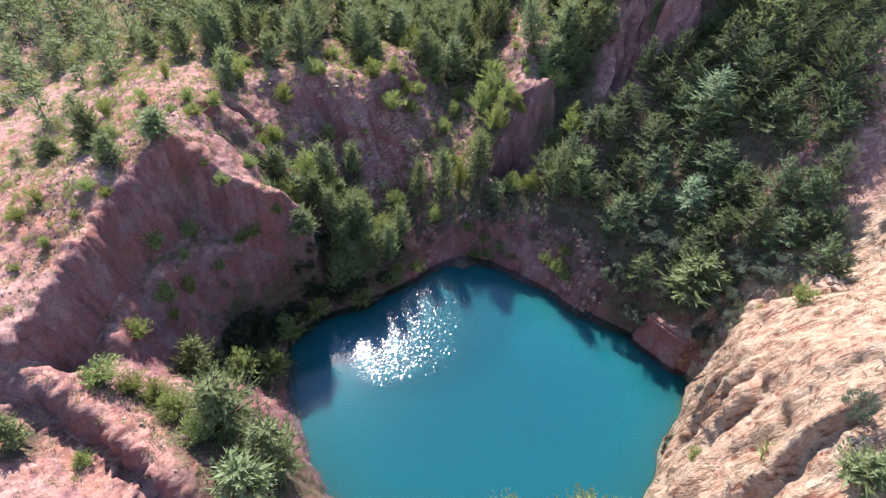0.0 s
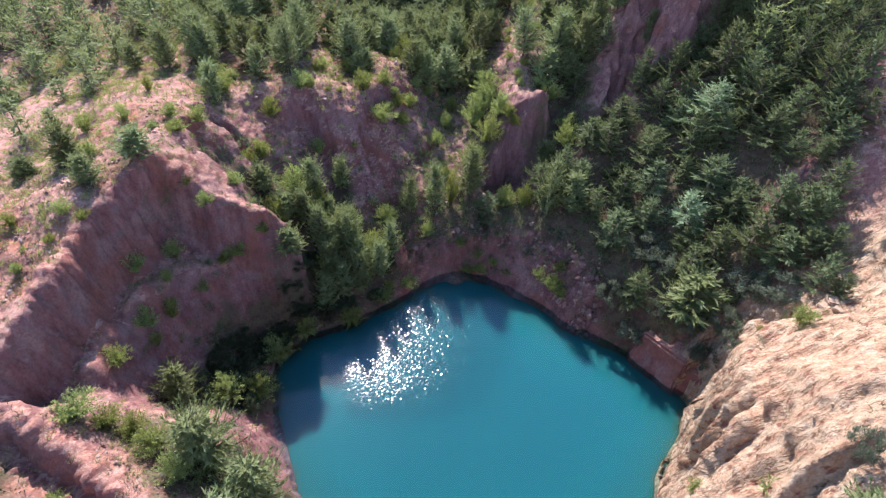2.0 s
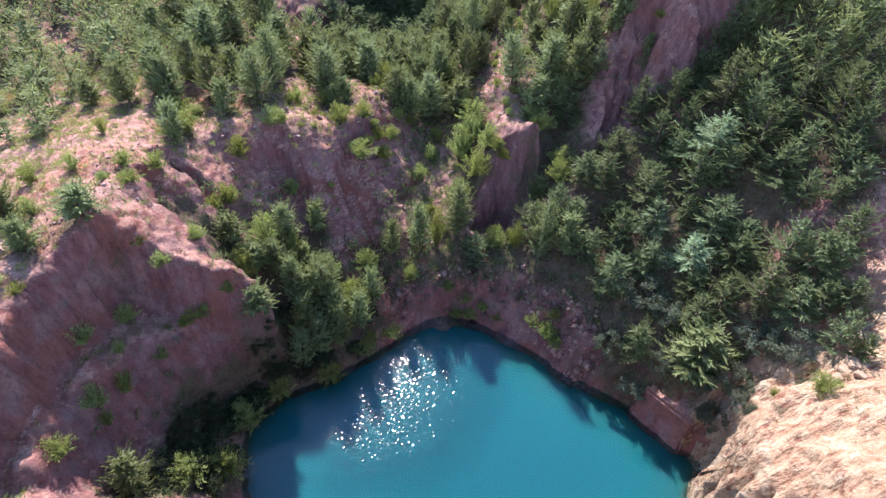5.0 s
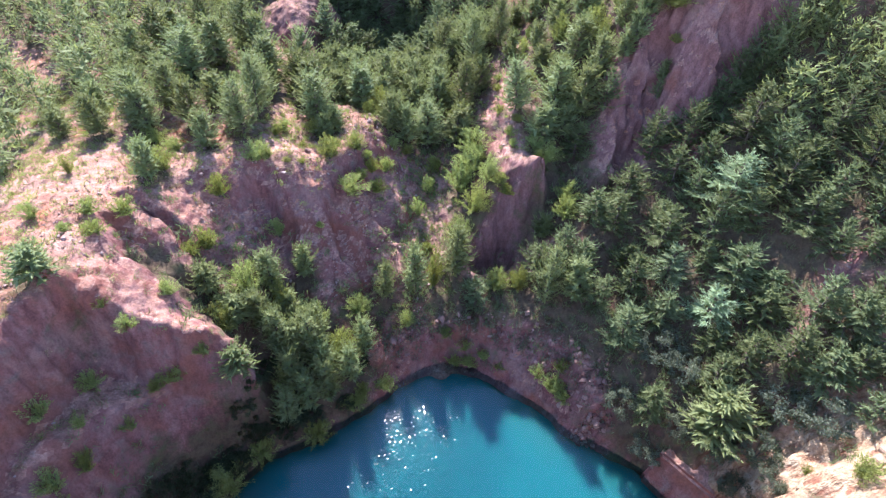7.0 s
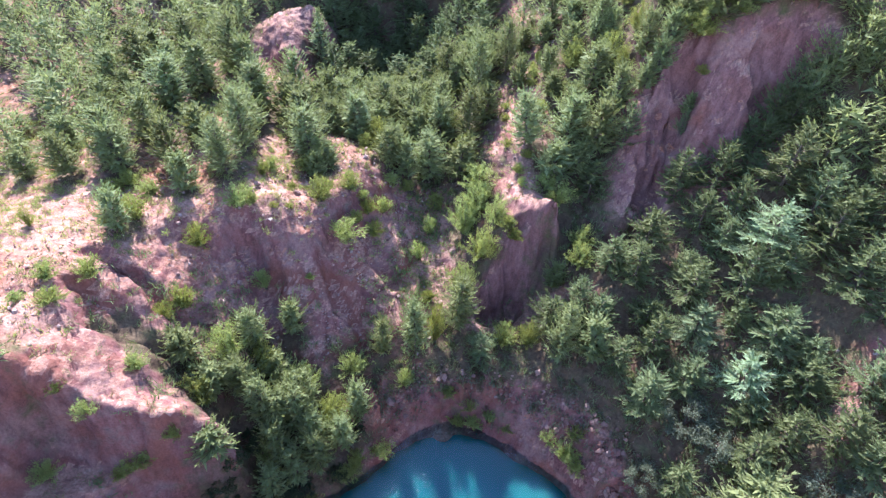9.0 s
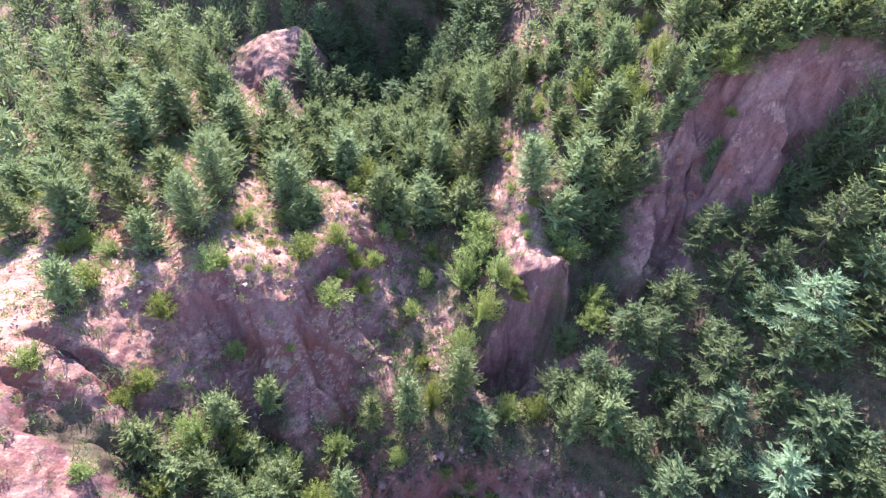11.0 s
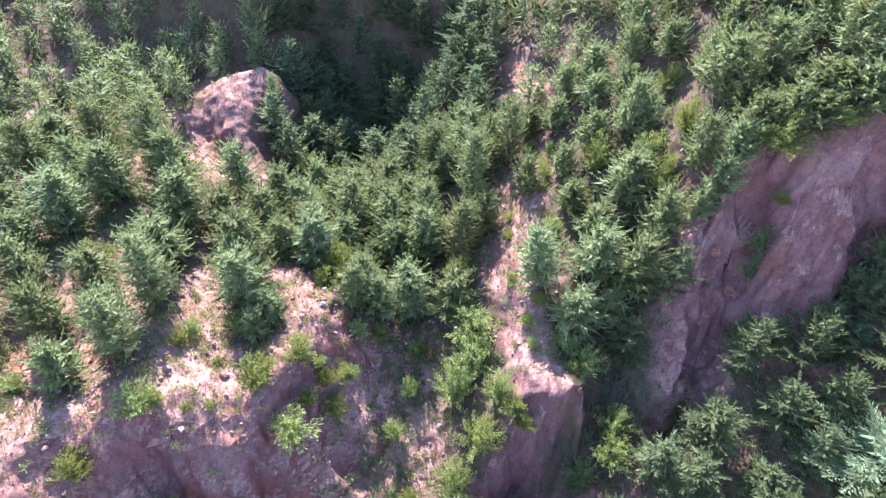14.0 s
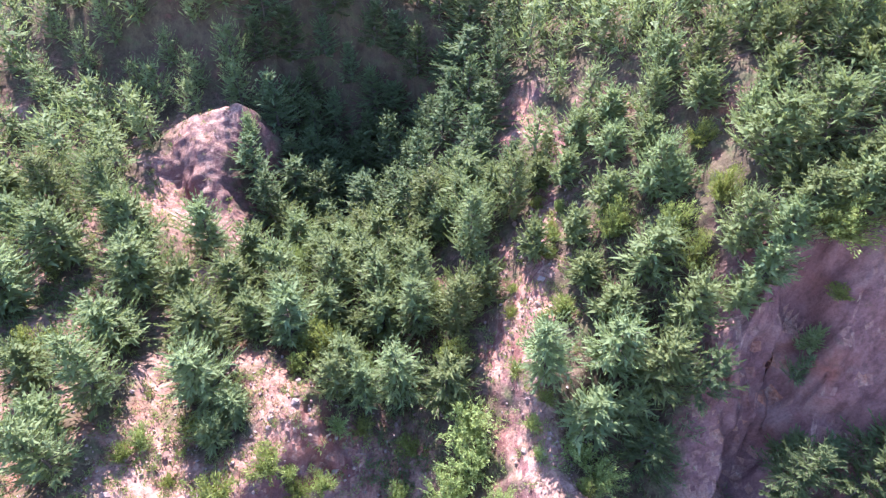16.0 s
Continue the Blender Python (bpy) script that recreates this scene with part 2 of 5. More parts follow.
LINES["spur_side"] = [(-18.5, 45.0, 15.6), (-15.0, 44.0, 11.6), (-11.0, 43.6, 6.6), (-7.0, 42.2, 3.6)]
LINES["hollow"] = [(-17.5, 49.5, 15.4), (-13.0, 47.0, 11.0), (-9.0, 45.5, 6.8), (-5.6, 44.0, 3.4)]
LINES["mid_crest"] = [(-18.2, 53.6, 16.9), (-16.0, 54.6, 16.6), (-13.8, 54.9, 16.2), (-10.9, 55.0, 15.7), (-7.6, 54.9, 14.9), (-5.0, 59.5, 15.8), (-3.4, 63.0, 16.3), (-2.4, 65.8, 16.4)]
LINES["mid_back"] = [(-14.0, 62.0, 17.0), (-9.5, 61.5, 16.2), (-5.1, 66.6, 16.6), (-10.0, 69.0, 16.0)]
LINES["mid_face"] = [(-12.8, 52.6, 13.0), (-9.2, 51.0, 10.4), (-7.4, 48.6, 7.8), (-5.4, 51.3, 9.4), (-4.4, 53.6, 10.8), (-1.2, 58.2, 11.6), (-0.4, 62.6, 12.6)]
LINES["mid_foot"] = [(-4.4, 46.2, 4.6), (-2.4, 49.0, 6.0), (0.2, 53.4, 7.4), (1.2, 57.0, 8.6)]
LINES["gully"] = [(3.4, 49.2, 4.2), (2.4, 51.6, 6.2), (2.4, 56.0, 8.2), (2.2, 62.0, 10.6), (3.0, 68.0, 12.4), (1.0, 74.0, 13.0)]
LINES["far_band"] = [(-3.3, 45.3, 3.6), (1.2, 47.4, 3.4), (5.4, 47.6, 3.6), (9.0, 47.0, 4.2), (12.8, 46.0, 5.0), (16.9, 42.6, 5.4), (18.6, 39.2, 2.6)]
LINES["far_shelf"] = [(6.0, 50.2, 5.6), (9.5, 50.4, 6.4), (14.0, 49.6, 7.4), (18.0, 46.0, 7.6), (21.4, 40.5, 5.6), (23.8, 36.0, 5.0)]
LINES["outcrop_foot"] = [(6.9, 52.8, 7.2), (9.0, 52.2, 7.2), (11.6, 52.2, 7.8), (14.4, 53.2, 9.6)]
LINES["outcrop_top"] = [(7.6, 54.6, 8.0), (9.0, 55.5, 9.4), (10.4, 56.4, 11.8), (11.7, 57.1, 14.6), (12.8, 57.6, 17.0), (13.8, 57.4, 17.2)]
LINES["outcrop_east"] = [(14.9, 58.6, 13.4), (14.7, 57.4, 12.6), (14.5, 56.2, 11.6), (14.8, 54.8, 10.4)]
LINES["spine"] = [(12.6, 59.6, 16.4), (12.0, 61.5, 16.4), (11.2, 65.0, 17.6), (11.0, 69.5, 17.9), (12.2, 74.0, 19.0), (13.4, 78.4, 20.4), (15.5, 86.0, 22.5)]
LINES["spine_east"] = [(15.4, 57.4, 12.2), (16.4, 60.5, 14.0), (18.0, 63.5, 17.0), (18.5, 70.0, 21.0), (20.0, 78.0, 25.0)]
LINES["spine_west"] = [(6.2, 57.0, 9.8), (6.6, 61.0, 11.6), (7.4, 66.0, 14.2), (8.0, 74.0, 16.0), (8.6, 82.0, 18.0)]
LINES["red_foot"] = [(17.4, 53.5, 11.4), (20.4, 58.4, 15.4), (23.6, 59.4, 16.8), (26.6, 58.6, 17.8), (30.4, 59.4, 19.4), (35.0, 60.6, 22.6)]
LINES["red_face"] = [(21.4, 60.4, 17.2), (22.0, 62.5, 19.8), (23.0, 66.0, 23.8), (24.1, 68.4, 27.6)]
LINES["red_top"] = [(22.4, 68.0, 24.4), (24.4, 69.4, 28.2), (26.6, 67.4, 28.4), (29.0, 66.0, 29.0), (32.0, 65.6, 29.8), (38.0, 64.6, 30.4)]
LINES["high_slope"] = [(21.5, 72.0, 25.6), (26.0, 72.0, 30.0), (25.5, 82.0, 31.8), (24.0, 92.0, 31.0), (34.0, 78.0, 34.0), (45.0, 70.0, 34.0)]
LINES["right_wood"] = [(21.0, 50.0, 10.0), (24.6, 45.0, 9.6), (27.4, 40.0, 8.8), (27.0, 35.0, 6.6), (30.0, 33.0, 8.4)]
LINES["right_wood_up"] = [(22.5, 56.5, 14.6), (28.0, 52.0, 15.2), (31.0, 46.0, 14.0), (31.3, 40.8, 12.8), (31.0, 35.0, 10.0)]
LINES["right_strip"] = [(30.6, 38.6, 12.4), (33.9, 43.4, 15.6), (36.2, 44.4, 18.2), (39.8, 46.4, 21.4), (44.0, 52.0, 25.0)]
LINES["right_top_wood"] = [(31.0, 56.5, 20.0), (36.0, 52.0, 20.5), (42.0, 58.0, 26.0)]
LINES["right_shoulder"] = [(43.0, 42.0, 20.5), (39.7, 39.9, 17.4), (37.7, 35.3, 15.2), (34.6, 31.5, 13.2), (30.9, 30.4, 11.8), (27.3, 29.3, 10.4)]
LINES["sand_crest"] = [(27.0, 29.0, 10.2), (25.6, 27.6, 10.8), (23.6, 23.0, 12.4), (22.5, 20.8, 11.8), (20.6, 19.0, 9.8), (18.8, 17.4, 8.6), (17.4, 14.4, 8.8)]
LINES["sand_foot"] = [(26.4, 30.0, 1.2), (20.0, 20.8, 1.0), (18.0, 18.2, 1.2), (15.0, 15.0, 1.6)]
LINES["sand_face"] = [(29.0, 25.5, 13.8), (25.6, 22.4, 15.6), (23.6, 19.0, 15.6), (22.4, 15.5, 14.6)]
LINES["sand_top"] = [(32.0, 24.0, 16.6), (26.6, 20.4, 18.4), (25.6, 17.0, 18.0), (25.0, 12.0, 17.0), (34.0, 18.0, 19.0), (42.0, 28.0, 19.0)]
LINES["west_wood"] = [(-24.0, 68.0, 17.6), (-21.8, 73.4, 17.4), (-15.0, 74.4, 16.8), (-20.0, 82.0, 18.0), (-28.0, 84.0, 18.0), (-38.0, 84.0, 17.0)]
LINES["scarp"] = [(-16.2, 91.0, 20.2), (-15.6, 88.0, 19.4), (-15.2, 85.8, 17.8), (-13.6, 83.4, 15.6)]
LINES["scarp_face"] = [(-17.2, 87.4, 16.8), (-15.4, 84.6, 15.0)]
LINES["scarp_east"] = [(-12.6, 93.0, 20.4), (-10.4, 92.6, 18.6), (-9.4, 90.5, 15.6), (-10.5, 86.0, 13.6)]
LINES["west_dip"] = [(-10.0, 78.0, 14.6), (-6.0, 72.0, 14.4), (-5.0, 78.0, 13.6)]
LINES["valley"] = [(1.0, 78.0, 13.4), (-2.0, 84.0, 11.4), (-3.5, 90.0, 10.4), (-2.0, 96.0, 10.8)]
LINES["back_hill"] = [(-34.0, 106.0, 25.0), (-22.0, 114.0, 29.0), (-8.0, 114.0, 29.0), (13.0, 98.0, 23.0), (14.0, 108.0, 26.0), (26.0, 104.0, 33.0)]
LINES["back_far"] = [(-50.0, 120.0, 26.0), (-20.0, 130.0, 27.0), (0.0, 132.0, 26.0), (20.0, 130.0, 31.0), (50.0, 110.0, 38.0)]
LINES["red_gully"] = [(23.4, 61.0, 18.0), (24.4, 63.6, 21.2), (25.4, 66.4, 25.0)]
LINES["red_slab"] = [(28.4, 59.8, 20.0), (29.2, 61.2, 22.8), (29.6, 62.8, 25.4), (29.7, 64.8, 28.2)]
LINES["red_alcove"] = [(30.8, 61.4, 20.8), (31.4, 63.2, 23.2), (32.4, 64.2, 25.4), (33.6, 64.4, 27.6)]
LINES["back_wall_foot"] = [(-9.0, 97.0, 14.0), (-5.0, 98.0, 12.0), (1.0, 98.5, 12.4), (5.0, 97.0, 14.0)]
LINES["back_wall_top"] = [(-12.0, 103.0, 24.0), (-6.0, 105.0, 27.0), (0.0, 106.0, 27.5), (4.5, 106.0, 25.0)]
LINES["back_ridge"] = [(6.5, 94.0, 19.0), (8.0, 100.0, 22.0), (8.6, 106.0, 24.6), (9.0, 114.0, 27.0)]
LINES["near_scarp"] = [(-26.6, 19.4, 14.2), (-24.2, 19.6, 13.6), (-21.3, 18.2, 12.6), (-18.1, 16.5, 11.8), (-14.3, 14.2, 11.2)]
LINES["near_front"] = [(-30.0, 14.0, 14.0), (-24.0, 14.4, 12.4), (-19.0, 12.4, 11.6), (-14.0, 9.5, 11.0)]
LINES["sand_nose"] = [(24.2, 26.4, 11.0), (23.0, 24.6, 8.0), (21.8, 23.0, 4.2), (20.8, 22.1, 0.8)]
LINES["left_bench"] = [(-21.2, 26.2, 7.2), (-20.2, 29.5, 6.4), (-18.6, 32.6, 5.8), (-16.6, 34.8, 4.2)]
LINES["back_west_foot"] = [(-25.0, 99.5, 18.6), (-18.0, 98.5, 18.8), (-12.5, 97.5, 16.5)]
LINES["back_west_top"] = [(-26.0, 105.5, 28.5), (-18.5, 105.0, 28.5), (-13.0, 104.0, 27.0)]
LINES["rim"] = [(-110.0, 20.0, 12.0), (-100.0, 110.0, 22.0), (-40.0, 190.0, 34.0), (40.0, 190.0, 38.0), (110.0, 120.0, 40.0), (110.0, 30.0, 28.0),
    (60.0, -50.0, 18.0), (-50.0, -50.0, 14.0), (0.0, -20.0, 12.0)]


def along(points, step):
    out = []
    for a, b in zip(points, points[1:]):
        a, b = np.array(a, float), np.array(b, float)
        n = max(1, int(np.linalg.norm((b - a)[:2]) / step))
        out += [a + (b - a) * k / n for k in range(n)]
    return out + [np.array(points[-1], float)]


def hashed(ix, iy, iz, seed):
    v = (ix * 73856093) ^ (iy * 19349663) ^ (iz * 83492791) ^ (seed * 2654435)
    v = (v ^ (v >> 13)) * 1274126177
    return ((v ^ (v >> 16)) & 0xFFFF) / 65535.0


def vnoise(x, y, z, seed=0):
    """Value noise from -1 to 1 on arrays."""
    fx, fy, fz = np.floor(x), np.floor(y), np.floor(z)
    ix, iy, iz = fx.astype(np.int64), fy.astype(np.int64), fz.astype(np.int64)
    u, v, w = x - fx, y - fy, z - fz
    u, v, w = u * u * (3 - 2 * u), v * v * (3 - 2 * v), w * w * (3 - 2 * w)
    total = 0.0
    for a in (0, 1):
        for b in (0, 1):
            for c in (0, 1):
                total = total + hashed(ix + a, iy + b, iz + c, seed) * (u if a else 1 - u) * (v if b else 1 - v) * (w if c else 1 - w)
    return total * 2 - 1


def fbm(x, y, z, seed=0, octaves=4):
    total, amp = 0.0, 0.5
    for k in range(octaves):
        total = total + amp * vnoise(x * 2**k, y * 2**k, z * 2**k, seed + k)
        amp *= 0.5
    return total


def inside(x, y, ring):
    hit = np.zeros(x.shape, bool)
    for (ax, ay), (bx, by) in zip(ring, ring[1:] + ring[:1]):
        cross = ((ay > y) != (by > y)) & (x < (bx - ax) * (y - ay) / (by - ay + 1e-12) + ax)
        hit ^= cross
    return hit


def shore_distance(x, y):
    best = np.full(x.shape, 1e9)
    for (ax, ay), (bx, by) in zip(SHORE, SHORE[1:] + SHORE[:1]):
        t = np.clip(((x - ax) * (bx - ax) + (y - ay) * (by - ay)) / ((bx - ax)**2 + (by - ay)**2), 0, 1)
        best = np.minimum(best, np.hypot(x - ax - t * (bx - ax), y - ay - t * (by - ay)))
    return np.where(inside(x, y, SHORE), best, -best) + 0.7 * fbm(x / 2.6, y / 2.6, x * 0, 15, 3)


# cliff edges: how far out, to the right of the line's way, and how far down the wall goes from its edge
BROWS = {"left_crest": (0.7, 4.6), "outcrop_top": (0.9, 3.4), "red_slab": (0.8, 3.2), "near_scarp": (0.5, 1.5), "mid_crest": (0.9, 1.2), "sand_crest": (0.6, 1.5), "red_face": (0.7, 1.4)}


def knots():
    k = []
    for name, pts in LINES.items():
        line = along(pts, 30.0 if name == "rim" else 0.7 if name in BROWS else 1.4)
        k += line
        if name in BROWS:
            out, drop = BROWS[name]
            for a, b in zip(line, line[1:]):
                way = (b - a)[:2] / (np.linalg.norm((b - a)[:2]) + 1e-9)
                if name in ("left_crest", "near_scarp", "sand_crest", "red_slab"):
                    k.append(np.array([(a[0] + b[0]) / 2 - way[1] * 0.7, (a[1] + b[1]) / 2 + way[0] * 0.7, (a[2] + b[2]) / 2 + 0.1]))
                k.append(np.array([(a[0] + b[0]) / 2 + way[1] * out, (a[1] + b[1]) / 2 - way[0] * out, (a[2] + b[2]) / 2 - drop]))
    k += [np.array([p[0], p[1], 0.0]) for p in along(SHORE + SHORE[:1], 2.0)[:-1]]
    return np.array(k)


KNOTS = knots()
R0 = 0.25
DIST = np.sqrt((KNOTS[:, None, 0] - KNOTS[None, :, 0])**2 + (KNOTS[:, None, 1] - KNOTS[None, :, 1])**2 + R0**2)
WEIGHTS = np.linalg.solve(np.block([[DIST - 0.08 * np.eye(len(KNOTS)), np.ones((len(KNOTS), 1))], [np.ones((1, len(KNOTS))), np.zeros((1, 1))]]),
                          np.append(KNOTS[:, 2], 0.0))


# grooves that rain has cut into the slopes: depth, half width and course
GULLIES = [
    (1.3, 1.3, [(-21.5, 49.4), (-19.2, 49.2), (-17.3, 48.9), (-14.5, 47.6)]),
    (1.4, 1.3, [(-21.0, 46.0), (-19.5, 45.4), (-17.2, 44.8), (-14.8, 44.2)]),
    (1.7, 2.2, [(-12.6, 54.0), (-11.0, 50.6), (-8.6, 47.4)]),
    (1.4, 1.8, [(-6.2, 54.4), (-4.2, 52.0), (-2.2, 49.4)]),
    (1.3, 1.6, [(-2.9, 60.2), (-2.0, 58.4), (-0.2, 55.4)]),
]
GULLIES += [
    (0.9, 1.2, [(-24.6, 30.6), (-22.4, 30.0), (-19.6, 29.2)]),
    (2.3, 1.7, [(20.6, 56.6), (22.0, 58.8), (23.3, 60.6), (24.6, 63.2), (25.9, 66.4)]),
    (0.9, 0.9, [(22.6, 65.8), (22.0, 62.6), (21.2, 59.4)]),
    (0.8, 0.8, [(27.8, 65.4), (27.4, 62.6), (26.4, 60.4)]),
    (0.9, 0.9, [(29.0, 64.6), (28.4, 62.2), (27.6, 60.2)]),
    (1.3, 0.9, [(10.8, 56.6), (10.3, 54.4), (9.9, 52.6)]),
    (0.7, 0.7, [(12.6, 57.0), (12.2, 54.6), (11.8, 52.8)]),
    (0.8, 1.0, [(-1.6, 46.6), (-2.6, 48.4), (-3.6, 50.0)]),
    (0.9, 1.0, [(7.4, 46.0), (7.8, 48.0), (7.2, 49.6)]),
]


def grooves(x, y):
    total = np.zeros(x.shape)
    wx, wy = x + 0.9 * vnoise(x / 2.1, y / 2.1, x * 0, 61), y + 0.9 * vnoise(x / 2.1, y / 2.1, x * 0 + 9, 62)
    for deep, wide, course in GULLIES:
        best = np.full(x.shape, 1e9)
        for (ax, ay), (bx, by) in zip(course, course[1:]):
            t = np.clip(((wx - ax) * (bx - ax) + (wy - ay) * (by - ay)) / ((bx - ax)**2 + (by - ay)**2), 0, 1)
            best = np.minimum(best, np.hypot(wx - ax - t * (bx - ax), wy - ay - t * (by - ay)))
        total += deep * np.clip(1 - best / wide, 0, 1)
    return total


def height(x, y):
    """The ground's height, from the lines, with the lake bed sunk under the water."""
    x, y = np.asarray(x, float), np.asarray(y, float)
    shape = x.shape
    x, y = x.ravel(), y.ravel()
    out = np.empty(x.shape)
    for i in range(0, len(x), 4000):
        r = np.sqrt((x[i:i + 4000, None] - KNOTS[:, 0])**2 + (y[i:i + 4000, None] - KNOTS[:, 1])**2 + R0**2)
        out[i:i + 4000] = r @ WEIGHTS[:-1] + WEIGHTS[-1]
    d = shore_distance(x, y)
    out = out - grooves(x, y)
    delta = np.exp(-((x - 4.4)**2 + (y - 45.4)**2) / 4.0)
    out = np.where(d > 0, -np.minimum(d * (2.0 - 1.6 * delta), 4.0), out)
    out = out + np.clip(-d / 3, 0, 1) * (0.9 * fbm(x / 7, y / 7, x * 0, 3) + 0.35 * fbm(x / 2, y / 2, x * 0, 9))
    far = np.clip((np.hypot(x, y - 50) - 90) / 80, 0, 1)
    out = out * (1 - far) + far * (26 + 10 * fbm(x / 90, y / 90, x * 0, 21))
    return out.reshape(shape)

# ---- where the trees and bushes stand: x, y, height and crown width in metres ----
WANTED = []


def want(kind, stand, spots):
    WANTED.extend((kind, stand, *s) for s in spots)


want("pine", "back valley", [(-5.2, 73.5, 5.6, 3.8), (-2.3, 75.8, 5.8, 3.9), (0.9, 74.9, 5.7, 3.9), (3.9, 72.7, 6.0, 3.8), (6.7, 71.7, 6.3, 3.7), (-0.6, 72.3, 2.6, 3.0), 
     (-5.3, 87.8, 6.1, 4.2), (1.1, 92.6, 7.9, 4.4), (4.0, 88.3, 7.5, 4.0), (3.9, 75.7, 5.3, 3.4), (6.1, 91.7, 6.0, 4.0), (8.0, 77.0, 7.0, 3.4), 
     (8.7, 88.2, 5.1, 3.7), (11.1, 79.4, 5.9, 3.0), (12.0, 74.9, 3.3, 2.3), (-0.8, 68.8, 4.2, 3.1), (-3.3, 101.3, 4.4, 2.8), (-0.9, 102.9, 4.6, 3.8)])
want("pine", "back valley", [(3.7, 101.0, 5.3, 3.7), (4.9, 94.4, 5.9, 3.2), (0.8, 96.3, 6.5, 3.5), (8.4, 93.3, 5.3, 3.4), (10.9, 94.0, 6.4, 3.4), (13.9, 95.5, 6.2, 3.7), 
     (11.3, 84.3, 3.4, 2.6), (13.4, 84.7, 4.1, 3.4), (8.3, 79.3, 4.2, 3.1), (5.7, 80.3, 3.9, 3.0), (-1.2, 90.5, 3.7, 2.8), (9.7, 81.5, 3.7, 3.0), 
     (3.9, 79.2, 3.9, 3.2), (6.4, 86.7, 3.6, 3.0), (13.1, 81.4, 2.6, 2.6)])
want("shrub", "back valley", [(5.1, 74.3, 2.8, 2.3), (-3.8, 68.1, 2.2, 2.0), (0.3, 70.2, 1.9, 2.4), (13.5, 69.9, 1.8, 2.2)])
want("fir", "east wood", [(25.6, 55.8, 3.8, 3.7), (21.6, 55.8, 3.8, 3.8), (28.2, 55.9, 4.5, 3.0), (36.7, 54.1, 5.7, 3.9), (34.5, 52.2, 3.4, 4.0), (38.0, 50.2, 6.5, 4.3), 
     (33.3, 47.4, 4.7, 4.8), (36.1, 43.9, 2.1, 2.3), (23.8, 50.6, 4.8, 4.1), (20.2, 53.0, 4.4, 3.7), (18.4, 54.5, 3.2, 3.5), (17.3, 50.8, 3.3, 3.0), 
     (20.8, 50.0, 3.2, 3.1), (30.5, 44.3, 2.4, 2.8), (26.8, 48.0, 3.2, 2.3), (29.5, 42.4, 3.7, 3.9), (19.7, 44.0, 4.8, 4.0), (18.1, 47.2, 3.9, 3.0)])
want("fir", "east wood", [(29.9, 38.4, 4.5, 4.1), (33.7, 39.7, 4.0, 4.1), (32.0, 36.9, 3.3, 3.8), (33.4, 33.4, 4.0, 2.8), (34.1, 32.0, 2.4, 1.8), (26.5, 41.6, 2.9, 2.8), 
     (24.2, 52.7, 2.6, 3.3)])
want("silver", "east wood", [(29.3, 52.5, 5.1, 6.2), (23.9, 48.0, 4.1, 4.0), (26.4, 43.8, 4.0, 4.4)])
want("willow", "east wood", [(22.6, 42.4, 3.1, 4.4), (24.0, 40.6, 2.7, 3.4), (31.0, 34.2, 3.2, 3.9), (21.6, 36.4, 2.2, 3.2), (19.4, 39.6, 3.2, 2.8), (35.1, 37.3, 1.7, 2.5), 
     (29.6, 35.9, 2.5, 3.6)])
want("pine", "east wood", [(25.3, 35.5, 4.8, 5.9), (16.4, 48.1, 4.6, 3.5)])
want("shrub", "east wood", [(28.9, 31.0, 0.8, 1.2), (30.3, 29.6, 1.8, 2.5), (14.3, 42.2, 2.4, 2.2)])
want("leafy", "east wood", [(16.2, 55.7, 3.5, 2.6)])
want("pine", "far shore", [(-8.6, 49.8, 3.5, 2.1), (-9.0, 46.7, 3.8, 3.4), (-7.0, 45.0, 4.6, 3.1), (13.6, 48.4, 6.9, 3.0), (-9.1, 43.3, 3.7, 3.2)])
want("leafy", "far shore", [(-9.5, 41.2, 4.0, 2.7), (-3.7, 48.1, 2.1, 3.0), (-3.4, 41.7, 1.6, 2.3), (-5.8, 43.7, 2.7, 2.4), (0.7, 48.0, 2.3, 1.9), (-8.9, 37.6, 2.5, 3.5), 
     (-6.7, 39.0, 2.1, 3.0)])
want("shrub", "far shore", [(5.5, 46.5, 1.3, 1.8), (-1.3, 43.6, 1.7, 2.4), (6.8, 46.3, 1.4, 2.0)])
want("shrub", "hollow", [(-13.6, 38.9, 1.1, 1.5)])
want("pine", "hollow", [(-13.2, 44.0, 2.7, 3.3), (-11.0, 48.1, 4.2, 2.8), (-11.8, 39.3, 2.8, 2.6)])
want("leafy", "hollow", [(-13.7, 29.4, 4.0, 3.2), (-12.9, 34.3, 3.1, 3.5), (-11.1, 37.0, 2.4, 2.9)])
want("pine", "left plateau and cliff", [(-35.2, 44.6, 4.2, 3.0), (-28.7, 40.1, 3.3, 2.8), (-25.3, 36.7, 2.3, 2.2), (-31.8, 39.0, 1.7, 2.1), (-22.7, 39.4, 2.5, 2.7), (-15.1, 45.3, 2.7, 2.6), 
     (-18.2, 25.9, 4.0, 3.1)])
